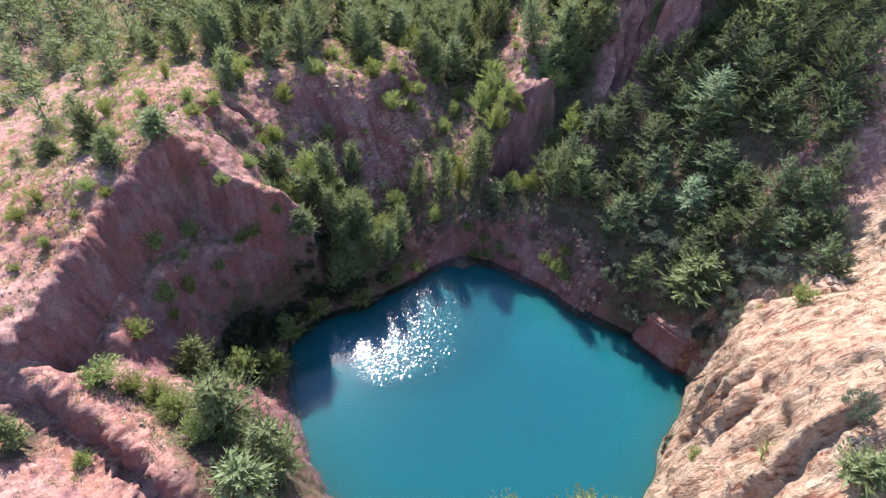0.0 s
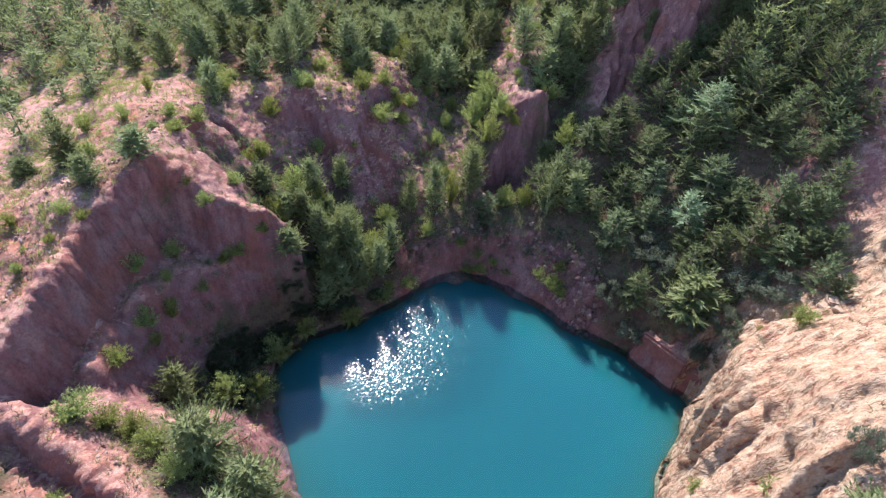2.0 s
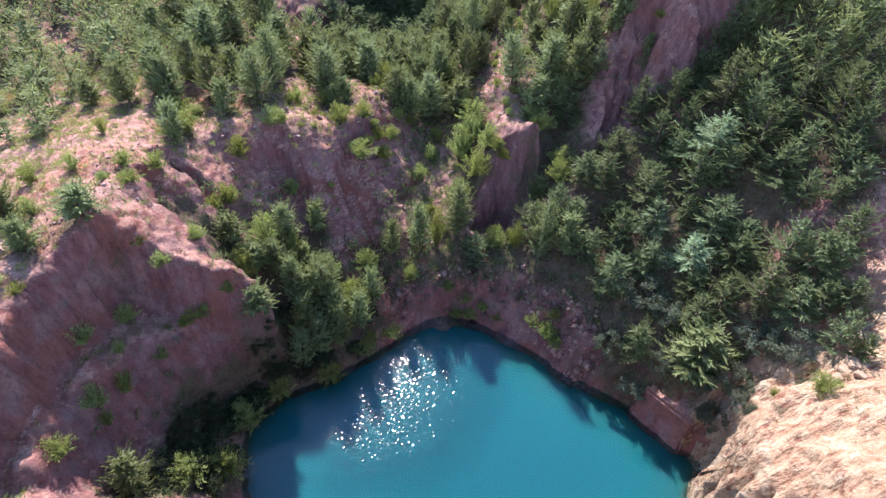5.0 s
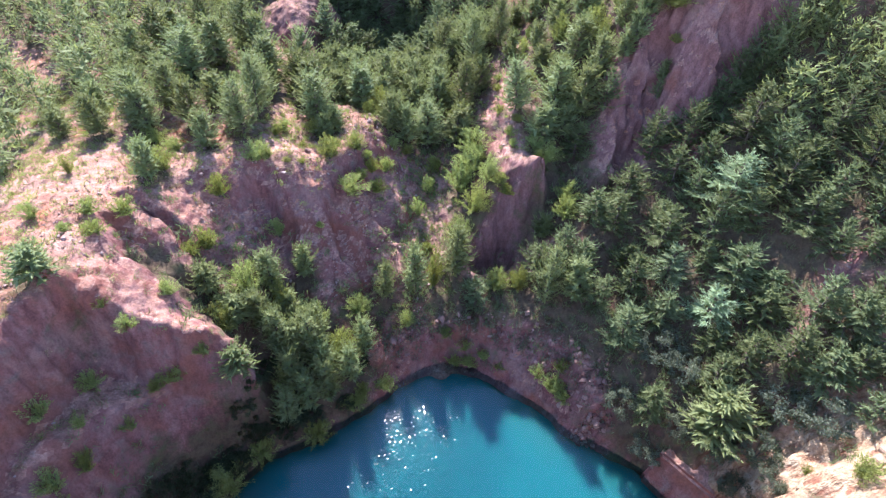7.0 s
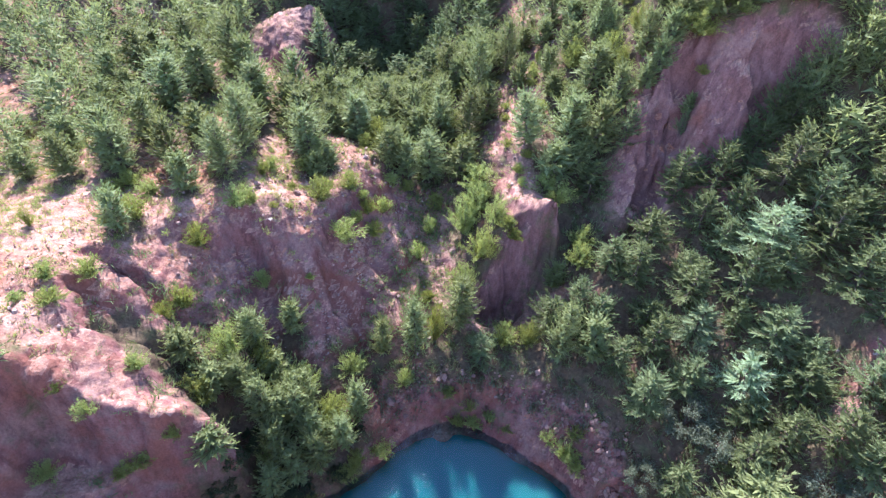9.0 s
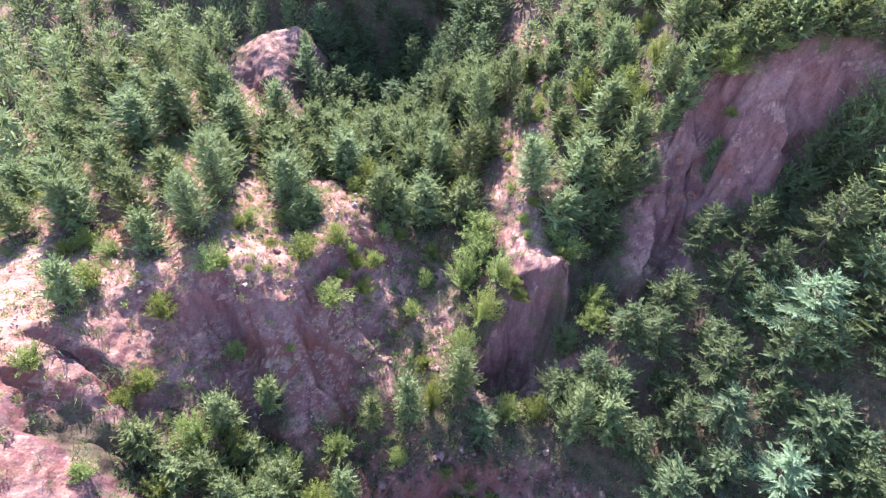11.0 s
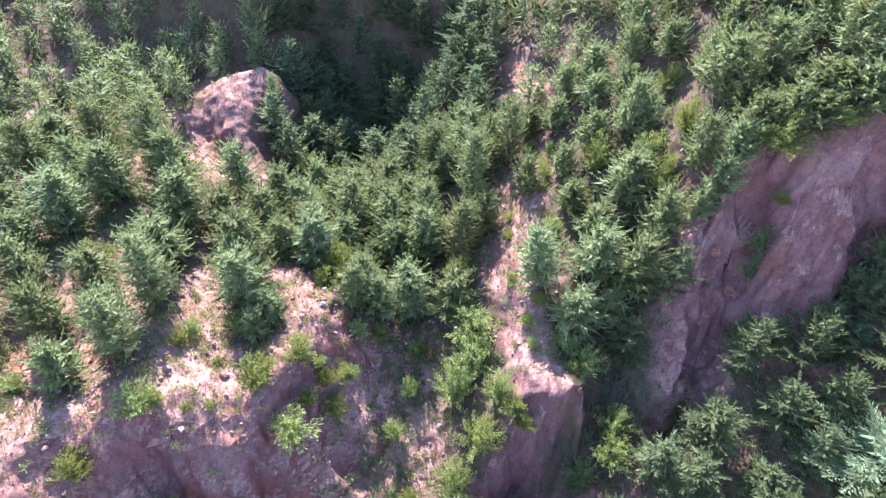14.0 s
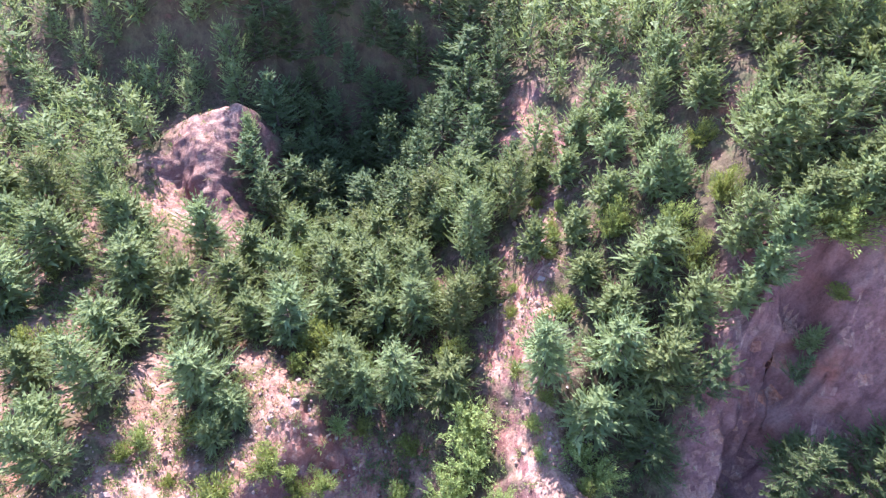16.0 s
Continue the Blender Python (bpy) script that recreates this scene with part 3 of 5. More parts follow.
want("shrub", "left plateau and cliff", [(-34.0, 47.2, 1.5, 2.1), (-29.8, 45.4, 2.0, 2.1), (-27.0, 40.6, 1.6, 1.7), (-34.1, 38.3, 1.3, 1.6), (-43.5, 51.4, 1.6, 2.3), (-26.4, 45.9, 1.8, 1.5), 
     (-16.0, 48.8, 2.2, 2.3), (-16.7, 42.4, 1.5, 1.7), (-19.3, 39.3, 0.9, 1.2), (-17.9, 38.7, 1.7, 1.7), (-20.9, 47.6, 1.7, 2.4), (-21.5, 44.6, 1.4, 2.0), 
     (-21.1, 36.8, 2.1, 1.9), (-22.8, 33.8, 2.0, 2.6), (-21.0, 30.2, 2.1, 2.2), (-20.1, 31.8, 2.2, 1.7), (-18.4, 34.9, 1.4, 1.4), (-16.7, 37.9, 1.7, 2.2)])
want("shrub", "left plateau and cliff", [(-15.4, 38.2, 1.8, 1.3), (-21.8, 26.6, 2.2, 2.3), (-20.4, 33.6, 1.4, 1.1), (-20.7, 29.6, 1.6, 1.2), (-17.4, 37.4, 1.0, 1.3), (-29.0, 32.3, 1.5, 1.2), 
     (-29.9, 30.8, 1.4, 1.4), (-26.9, 28.6, 1.0, 0.9), (-28.1, 26.6, 0.7, 0.9), (-25.9, 31.1, 0.8, 1.1), (-25.8, 33.3, 1.3, 1.7), (-24.4, 33.2, 0.9, 1.3), 
     (-22.5, 46.2, 1.4, 2.1), (-23.4, 44.3, 0.8, 1.2), (-16.9, 47.4, 1.4, 1.9)])
want("leafy", "left plateau and cliff", [(-15.5, 28.0, 3.8, 3.0)])
want("dry", "left plateau and cliff", [(-22.6, 36.5, 0.8, 1.1)])
want("pine", "middle ridge", [(-49.3, 61.6, 2.8, 3.3), (-44.1, 56.4, 3.6, 4.3), (-42.4, 60.4, 3.3, 3.8), (-33.8, 54.3, 4.2, 3.5), (-41.1, 63.8, 3.5, 3.3), (-36.5, 65.5, 5.0, 3.4), 
     (-31.6, 59.8, 2.5, 2.2), (-27.9, 59.9, 4.0, 3.1), (-23.7, 60.4, 4.6, 3.4), (-21.1, 52.9, 3.5, 2.3), (-17.8, 58.2, 3.4, 2.6), (-20.1, 62.0, 4.8, 3.2), 
     (-23.3, 65.8, 4.3, 3.3), (-14.8, 60.1, 5.5, 3.7), (-8.7, 65.3, 5.5, 4.2), (-6.9, 64.3, 2.3, 2.4), (6.1, 60.5, 4.7, 3.3), (7.4, 64.7, 3.5, 4.2)])
want("pine", "middle ridge", [(11.8, 65.9, 5.6, 3.7), (-1.3, 50.1, 4.5, 2.2), (1.6, 50.8, 5.5, 2.8), (5.3, 52.4, 6.4, 3.7), (14.0, 54.6, 2.5, 2.0), (-25.0, 62.2, 4.9, 4.4), 
     (-14.6, 64.6, 6.3, 3.5), (-16.4, 62.8, 3.2, 2.5), (-7.7, 62.6, 2.7, 2.0), (7.5, 62.1, 3.6, 3.6)])
want("shrub", "middle ridge", [(-36.3, 53.2, 2.2, 3.2), (-26.8, 52.0, 1.9, 1.1), (-20.3, 54.3, 2.6, 2.5), (-15.8, 53.4, 2.4, 2.4), (-11.7, 62.3, 1.4, 2.0), (-6.8, 58.7, 2.4, 2.9), 
     (-4.4, 61.1, 1.9, 2.7), (-13.0, 56.3, 2.0, 2.9), (-4.8, 56.9, 2.3, 3.3), (-3.0, 60.5, 1.7, 1.9), (-11.0, 52.6, 2.3, 1.7), (9.7, 57.9, 1.4, 1.9), 
     (-8.9, 63.3, 1.7, 2.4), (-42.9, 55.1, 1.5, 1.8), (-22.8, 59.0, 1.5, 2.1), (-12.3, 61.2, 1.7, 1.4), (-29.7, 61.6, 2.4, 2.3), (-34.4, 64.1, 2.1, 2.5)])
want("shrub", "middle ridge", [(-12.0, 56.7, 1.2, 1.3), (-10.3, 56.6, 0.7, 1.0), (-7.3, 52.9, 0.7, 0.9), (-1.0, 64.5, 1.3, 1.8), (-4.0, 58.9, 1.4, 1.7), (-1.7, 61.1, 2.0, 1.9), 
     (0.3, 64.9, 1.3, 1.9), (2.8, 54.8, 1.2, 1.7), (-2.5, 59.2, 1.5, 2.2), (-3.4, 61.2, 0.9, 1.3), (-9.0, 56.9, 0.7, 0.9), (-9.6, 60.2, 0.7, 1.1), 
     (-20.5, 57.8, 1.6, 2.2), (-23.8, 57.8, 1.3, 1.9), (-22.0, 53.3, 0.9, 1.4), (2.7, 61.3, 2.3, 1.8), (1.8, 58.5, 2.3, 1.8), (3.6, 64.2, 2.3, 1.9)])
want("leafy", "middle ridge", [(3.3, 51.2, 5.7, 1.8), (9.3, 50.6, 2.9, 2.8), (11.4, 50.3, 3.0, 2.4)])
want("pine", "near bank", [(-12.9, 19.3, 5.7, 4.4), (-9.7, 17.3, 6.0, 4.8), (-10.6, 14.8, 3.6, 3.7), (-24.0, 16.1, 2.6, 1.8), (14.7, 19.6, 2.5, 3.5), (23.2, 13.0, 2.4, 2.9)])
want("shrub", "near bank", [(-21.1, 20.4, 2.0, 2.9), (-19.5, 20.5, 1.9, 2.1), (-20.4, 15.7, 1.3, 1.4), (8.0, 20.1, 1.5, 2.2), (18.9, 18.0, 1.0, 1.5), (21.3, 16.3, 1.2, 1.7)])
want("willow", "near bank", [(23.8, 16.0, 3.1, 1.7)])
want("leafy", "near bank", [(-16.0, 19.4, 2.2, 2.6), (-18.0, 20.5, 1.9, 2.3), (-14.1, 17.3, 2.7, 2.4)])
want("dry", "near bank", [(17.7, 16.9, 1.0, 1.4), (19.8, 14.9, 1.7, 2.4), (20.9, 19.9, 1.0, 1.2)])
want("pine", "red cliff", [(14.3, 63.4, 3.5, 3.7), (15.7, 66.5, 4.9, 4.1), (18.1, 64.9, 5.5, 4.0), (19.7, 67.2, 4.8, 3.4), (19.4, 76.2, 4.7, 3.2), (22.2, 69.5, 4.3, 2.9), 
     (16.2, 93.8, 3.6, 3.0), (16.0, 83.2, 3.5, 2.9), (20.1, 88.9, 4.6, 2.5), (17.6, 86.6, 3.6, 2.9), (21.6, 84.0, 4.0, 3.1), (23.4, 83.0, 3.8, 3.2), 
     (22.7, 79.6, 2.9, 2.8), (26.2, 80.8, 2.9, 2.3), (25.8, 78.1, 2.7, 2.5), (19.9, 79.3, 2.7, 2.5), (17.7, 80.4, 2.8, 2.7), (24.2, 76.6, 2.8, 2.1)])
want("pine", "red cliff", [(20.5, 74.8, 2.9, 2.4), (17.1, 76.4, 3.1, 2.7), (14.8, 74.9, 2.9, 2.3), (14.9, 80.3, 3.0, 2.5), (15.1, 71.7, 2.6, 2.6), (16.4, 69.0, 3.1, 3.2)])
want("fir", "red cliff", [(17.6, 61.7, 3.8, 3.9), (24.3, 59.1, 5.4, 3.3), (26.9, 58.4, 5.3, 3.0), (31.3, 56.5, 5.9, 4.7), (34.2, 57.3, 5.8, 5.3), (34.7, 63.3, 4.1, 3.9), 
     (37.8, 61.9, 4.0, 3.6), (37.2, 64.3, 3.6, 3.6), (32.7, 62.0, 3.5, 2.8), (30.2, 61.6, 3.6, 2.3), (28.0, 59.8, 2.9, 2.9), (30.0, 59.0, 2.9, 2.9), 
     (25.1, 63.8, 2.2, 1.2), (24.5, 60.7, 2.8, 2.0), (26.0, 60.0, 2.6, 2.2), (20.3, 63.8, 4.2, 3.0), (26.6, 75.7, 2.9, 2.6), (28.5, 78.1, 3.0, 2.7)])
want("fir", "red cliff", [(28.3, 73.6, 2.7, 2.4)])
want("leafy", "red cliff", [(16.3, 57.4, 2.8, 3.0), (19.9, 72.6, 4.0, 3.1), (25.6, 68.1, 2.9, 4.1), (22.1, 77.4, 2.1, 2.4), (22.1, 72.5, 2.9, 2.5), (20.7, 69.8, 3.2, 2.7)])
want("shrub", "red cliff", [(24.0, 69.4, 1.3, 1.8)])
want("pine", "west wood", [(-52.3, 69.3, 4.4, 4.2), (-18.9, 66.2, 3.6, 3.4), (-45.7, 85.4, 5.4, 3.8), (-37.7, 78.7, 7.1, 4.4), (-33.9, 81.1, 6.4, 4.1), (-33.5, 74.2, 4.3, 3.0), 
     (-29.7, 70.8, 3.4, 3.2), (-38.7, 74.9, 3.8, 2.8), (-37.7, 69.0, 2.6, 3.6), (-28.8, 82.1, 3.3, 4.7), (-24.0, 80.9, 5.7, 4.1), (-24.7, 74.7, 3.2, 2.2), 
     (-24.9, 68.9, 3.3, 3.0), (-19.0, 79.9, 6.3, 3.9), (-15.7, 83.0, 4.8, 3.5), (-12.5, 78.9, 5.2, 3.7), (-27.5, 72.6, 3.0, 2.6), (-33.1, 90.9, 3.7, 3.9)])
want("pine", "west wood", [(-22.1, 86.7, 4.2, 3.7), (-18.9, 86.9, 4.3, 3.2), (-10.8, 87.8, 5.9, 3.9), (-6.8, 96.7, 6.5, 4.6), (-9.1, 84.6, 6.4, 4.4), (-35.9, 102.7, 4.0, 3.7), 
     (-31.6, 101.3, 4.0, 3.1), (-28.6, 99.1, 4.0, 2.9), (-26.6, 101.5, 5.2, 3.1), (-21.4, 96.3, 4.8, 3.3), (-17.8, 94.9, 3.8, 2.9), (-26.4, 94.5, 4.5, 4.1), 
     (-29.6, 94.3, 4.2, 3.4), (-23.9, 89.8, 4.2, 4.1), (-29.7, 89.7, 3.3, 3.6), (-23.2, 84.5, 3.4, 2.6), (-16.5, 85.0, 4.3, 3.2), (-14.7, 99.6, 5.5, 4.0)])
want("pine", "west wood", [(-9.2, 101.5, 5.5, 4.7), (-11.3, 90.6, 2.8, 1.4), (-8.2, 91.8, 3.8, 3.6), (-31.6, 95.9, 3.9, 3.8), (-39.8, 95.4, 4.4, 4.3), (-32.4, 86.9, 4.1, 3.4), 
     (-36.8, 84.9, 4.3, 4.5), (-26.5, 92.0, 4.8, 4.2), (-23.3, 93.6, 4.4, 3.7), (-12.8, 85.3, 4.4, 2.9), (-11.1, 98.2, 3.5, 3.4)])
want("leafy", "west wood", [(-20.0, 67.7, 2.7, 3.0)])

def near_line(x, y, names, reach):
    """1 on the named lines, falling to 0 at that distance."""
    pts = np.array([p for n in names for p in along(LINES[n], 1.0)])
    best = np.full(x.shape, 1e9)
    for px, py, _ in pts:
        best = np.minimum(best, np.hypot(x - px, y - py))
    return np.clip(1 - best / reach, 0, 1)


choice = random.Random(11)
open_scarp = near_line(np.array([w[2] for w in WANTED]), np.array([w[3] for w in WANTED]), ["scarp", "scarp_face"], 2.2) > 0
WANTED = [w for w, bare in zip(WANTED, open_scarp) if not bare]
GROWN = [("leafy", *w[1:]) if w[0] == "pine" and 5.0 < w[2] < 9.5 and 55.5 < w[3] < 66.5 else w for w in WANTED]
GROWN += [("leafy", "middle ridge", 7.2, 57.2, 4.6, 3.4), ("leafy", "middle ridge", 5.9, 55.0, 4.0, 3.0), ("leafy", "middle ridge", 8.6, 59.2, 3.2, 2.6), ("shrub", "middle ridge", 10.2, 57.4, 1.2, 1.8), ("shrub", "middle ridge", 13.6, 61.6, 1.8, 2.6), ("leafy", "middle ridge", 14.6, 60.6, 2.6, 3.2)]
# taller pines in the hollow, pines on the near bank, bushes between the bedrock and the sandstone
GROWN += [("leafy" if tall < 4.3 else "pine", "hollow", x, y, tall, wide) for x, y, tall, wide in ((-8.6, 41.6, 4.6, 2.8), (-9.6, 43.4, 5.2, 2.8), (-8.0, 44.6, 4.6, 2.8), (-6.4, 42.6, 4.4, 2.8), (-5.2, 44.8, 4.2, 2.8), (-9.2, 39.4, 4.8, 2.6), (-11.2, 44.8, 4.4, 2.8), (-7.4, 40.6, 4.4, 2.6), (-12.4, 46.4, 4.2, 2.8), (-10.4, 46.4, 4.0, 2.6), (-13.4, 42.6, 3.6, 2.6), (-7.0, 46.6, 3.6, 2.4), (-5.8, 41.4, 5.4, 2.6), (-4.2, 43.2, 5.4, 2.6), (-7.4, 43.4, 6.0, 2.8), (-3.0, 45.2, 4.4, 2.4))]
GROWN += [("pine", "near bank", x, y, tall, wide) for x, y, tall, wide in ((6.0, 14.7, 6.9, 3.0), (9.0, 14.4, 5.4, 2.6), (10.9, 14.9, 8.2, 3.8), (13.2, 14.8, 5.8, 3.2))]
GROWN += [("fir", "red cliff", x, y, tall, wide) for x, y, tall, wide in ((30.6, 61.0, 4.4, 3.2), (31.7, 62.0, 4.8, 3.2), (32.7, 61.2, 5.2, 3.4), (32.9, 62.9, 4.6, 3.0), (33.9, 62.2, 5.0, 3.4), (35.2, 62.6, 4.8, 3.4), (36.6, 62.9, 4.8, 3.4), (38.2, 63.2, 4.8, 3.6))]
GROWN += [("fir", "east wood", x, y, tall, wide) for x, y, tall, wide in ((34.4, 38.8, 4.2, 3.4), (35.8, 40.2, 4.4, 3.2), (33.6, 36.6, 3.6, 3.2), (35.2, 36.0, 3.6, 3.0), (32.4, 41.0, 4.4, 3.4), (38.2, 47.6, 4.6, 3.6), (40.4, 49.8, 5.0, 3.8), (37.2, 46.2, 3.4, 2.8), (37.6, 44.4, 3.0, 2.6), (39.4, 45.8, 3.4, 2.8))]
GROWN += [("willow", "east wood", x, y, tall, wide) for x, y, tall, wide in ((26.4, 32.0, 2.4, 2.8), (25.4, 34.8, 2.8, 3.0), (27.9, 31.4, 2.0, 2.6), (23.4, 36.6, 2.6, 2.8), (27.6, 33.6, 3.0, 3.0))]
# bushes crowding the water under the cliff, their leaf colour darkened for its shade
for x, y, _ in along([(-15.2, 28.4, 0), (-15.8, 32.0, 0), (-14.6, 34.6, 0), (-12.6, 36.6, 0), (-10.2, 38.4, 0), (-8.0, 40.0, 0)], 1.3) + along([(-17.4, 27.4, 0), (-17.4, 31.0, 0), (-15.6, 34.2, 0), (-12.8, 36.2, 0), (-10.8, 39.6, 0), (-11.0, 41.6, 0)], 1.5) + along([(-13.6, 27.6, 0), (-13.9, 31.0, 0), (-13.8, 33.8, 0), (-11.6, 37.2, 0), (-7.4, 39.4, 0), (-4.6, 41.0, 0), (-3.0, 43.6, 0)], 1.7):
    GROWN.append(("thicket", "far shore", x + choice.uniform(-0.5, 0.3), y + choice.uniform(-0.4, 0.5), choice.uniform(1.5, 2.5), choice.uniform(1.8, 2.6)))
# bushes that hang over the edge of the red cliff, and low ones along the spine
for x in (24.8, 26.4, 27.7, 29.2, 30.8, 32.5, 34.4, 36.5):
    for back in (0.0, 1.9):
        GROWN.append(("pine", "red cliff", x + choice.uniform(-0.4, 0.4), 75.4 - 0.26 * x + back + choice.uniform(-0.3, 0.3), choice.uniform(2.2, 3.2), choice.uniform(2.4, 3.2)))
for x, y, _ in along(LINES["spine"], 1.3):
    GROWN.append(("shrub", "middle ridge" if y < 66 else "red cliff", x + choice.choice((-1, 1)) * choice.uniform(0.5, 1.3), y + choice.uniform(-0.4, 0.4), choice.uniform(0.8, 1.5), choice.uniform(1.0, 1.8)))
# small trees at the upper corner of the red slab, and shrubs along its edge
GROWN += [("pine", "red cliff", x, y, tall, wide) for x, y, tall, wide in ((22.0, 66.8, 2.6, 2.2), (22.9, 67.3, 2.8, 2.4), (23.7, 68.2, 2.8, 2.4), (25.7, 64.8, 1.9, 1.3))]
GROWN += [(kind, "red cliff", x, y, tall, wide) for kind, x, y, tall, wide in (("dry", 24.8, 68.3, 1.6, 2.2), ("shrub", 26.2, 67.8, 1.4, 2.0), ("dry", 27.4, 67.9, 1.5, 2.2), ("shrub", 28.8, 67.7, 1.4, 2.2), ("shrub", 26.5, 65.8, 1.0, 1.5))]
# bright plants along the edge of the lake
GROWN += [("shrub", "far shore", x, y, tall, wide) for x, y, tall, wide in ((4.6, 47.6, 1.2, 1.5), (6.6, 46.9, 1.3, 1.7), (8.2, 46.2, 1.2, 1.6), (9.7, 45.3, 1.0, 1.4), (13.2, 43.6, 1.5, 1.9), (14.2, 42.6, 1.6, 2.0), (14.9, 43.3, 1.4, 1.7), (15.2, 41.4, 1.5, 1.8), (-4.2, 41.3, 1.6, 1.9), (-3.0, 42.6, 1.4, 1.8))]
# the closed woods between the single trees
WOODS = []
WOODS.append(("fir", "east wood", 2.1, [(16.8, 43.5), (20, 40.5), (24, 35), (29, 33.5), (31, 38), (31.5, 43), (36.5, 46.6), (43, 50.5), (48, 63), (37.5, 63), (34.5, 61.8), (32.0, 59.6), (28, 58), (22, 56), (17.5, 50)]))
WOODS.append(("pine", "west wood", 3.0, [(-60, 60), (-34, 60), (-26, 65), (-12, 66.5), (-6, 70), (-8, 82), (-17, 83), (-18, 92), (-22, 104), (-60, 100)]))
WOODS.append(("pine", "back valley", 2.0, [(-5, 68), (1, 65), (8, 68), (9, 78), (11, 88), (8, 100), (-8, 97), (-8, 84), (-6, 74)]))
WOODS.append(("pine", "back valley", 2.7, [(-52, 98), (-20, 96), (0, 97), (18, 92), (40, 96), (48, 96), (48, 111), (-52, 111)]))
WOODS.append(("pine", "red cliff", 1.8, [(13.5, 62), (17, 60), (20.5, 63), (21.5, 70), (23, 71.6), (31.5, 67.6), (48, 65), (48, 96), (16, 96), (14.5, 80), (13, 70)]))
WOODS.append(("fir", "back valley", 2.2, [(-12, 95), (8, 95), (9, 110), (-14, 110)]))
WOODS.append(("pine", "hollow", 2.5, [(-14.0, 44.5), (-11.0, 41.4), (-8, 40.4), (-4.5, 42.5), (-6, 47), (-12, 49.5)]))
WOODS.append(("fir", "far shore", 1.9, [(7, 49.5), (15, 48.5), (17, 51), (15, 53), (7.5, 51.5)]))
for kind, stand, gap, ring in WOODS:
    xs, ys = [p[0] for p in ring], [p[1] for p in ring]
    tries = 900
    cand = np.column_stack([np.array([choice.uniform(min(xs), max(xs)) for _ in range(tries * 3)]), np.array([choice.uniform(min(ys), max(ys)) for _ in range(tries * 3)])])
    ok = inside(cand[:, 0], cand[:, 1], ring) & (near_line(cand[:, 0], cand[:, 1], ["spine", "red_face", "right_strip", "red_slab", "red_gully", "red_alcove", "outcrop_foot", "outcrop_top", "scarp_east"], 1.3) == 0) & (near_line(cand[:, 0], cand[:, 1], ["scarp", "scarp_face"], 2.4) == 0)
    for x, y in cand[ok]:
        tall = choice.uniform(3.0, 5.6) if stand in ("west wood", "red cliff") else choice.uniform(3.6, 6.2) + (0.8 if stand == "hollow" or gap == 2.2 else 0)
        wide = tall * choice.uniform(0.7, 1.0)
        grows = "leafy" if kind == "pine" and tall < 4.2 and choice.random() < 0.3 else kind
        if stand == "west wood" and vnoise(np.array([x / 4.5]), np.array([y / 4.5]), np.array([0.0]), 77)[0] > (0.3 if x > -36 else 0.6):
            continue
        if all(math.hypot(x - g[2], y - g[3]) > max(gap, (0.40 if stand == "west wood" else 0.22 if gap == 2.2 else 0.30) * (g[5] + wide)) for g in GROWN):
            GROWN.append((grows, stand, x, y, tall, wide))

# ---- the ground: one sheet, fine in the pit and coarse towards the horizon ----
def axis(lo, hi, step, out_lo, out_hi):
    mid = list(np.arange(lo, hi, step))
    low, high, s = [], [], step
    v = lo
    while v > out_lo:
        s *= 1.12
        v -= s
        low.append(v)
    s, v = step, mid[-1]
    while v < out_hi:
        s *= 1.12
        v += s
        high.append(v)
    return np.array(low[::-1] + mid + high)


def mesh_object(name, verts, faces, mat, parent=None, smooth=True):
    me = bpy.data.meshes.new(name)
    me.from_pydata(verts.tolist() if hasattr(verts, "tolist") else verts, [], faces.tolist() if hasattr(faces, "tolist") else faces)
    me.materials.append(mat)
    if smooth:
        me.polygons.foreach_set("use_smooth", [True] * len(me.polygons))
    ob = new(name, me)
    ob.parent = parent
    return ob


def grid_faces(nx, ny):
    i = np.arange(nx * ny).reshape(ny, nx)
    return np.stack([i[:-1, :-1], i[:-1, 1:], i[1:, 1:], i[1:, :-1]], -1).reshape(-1, 4)


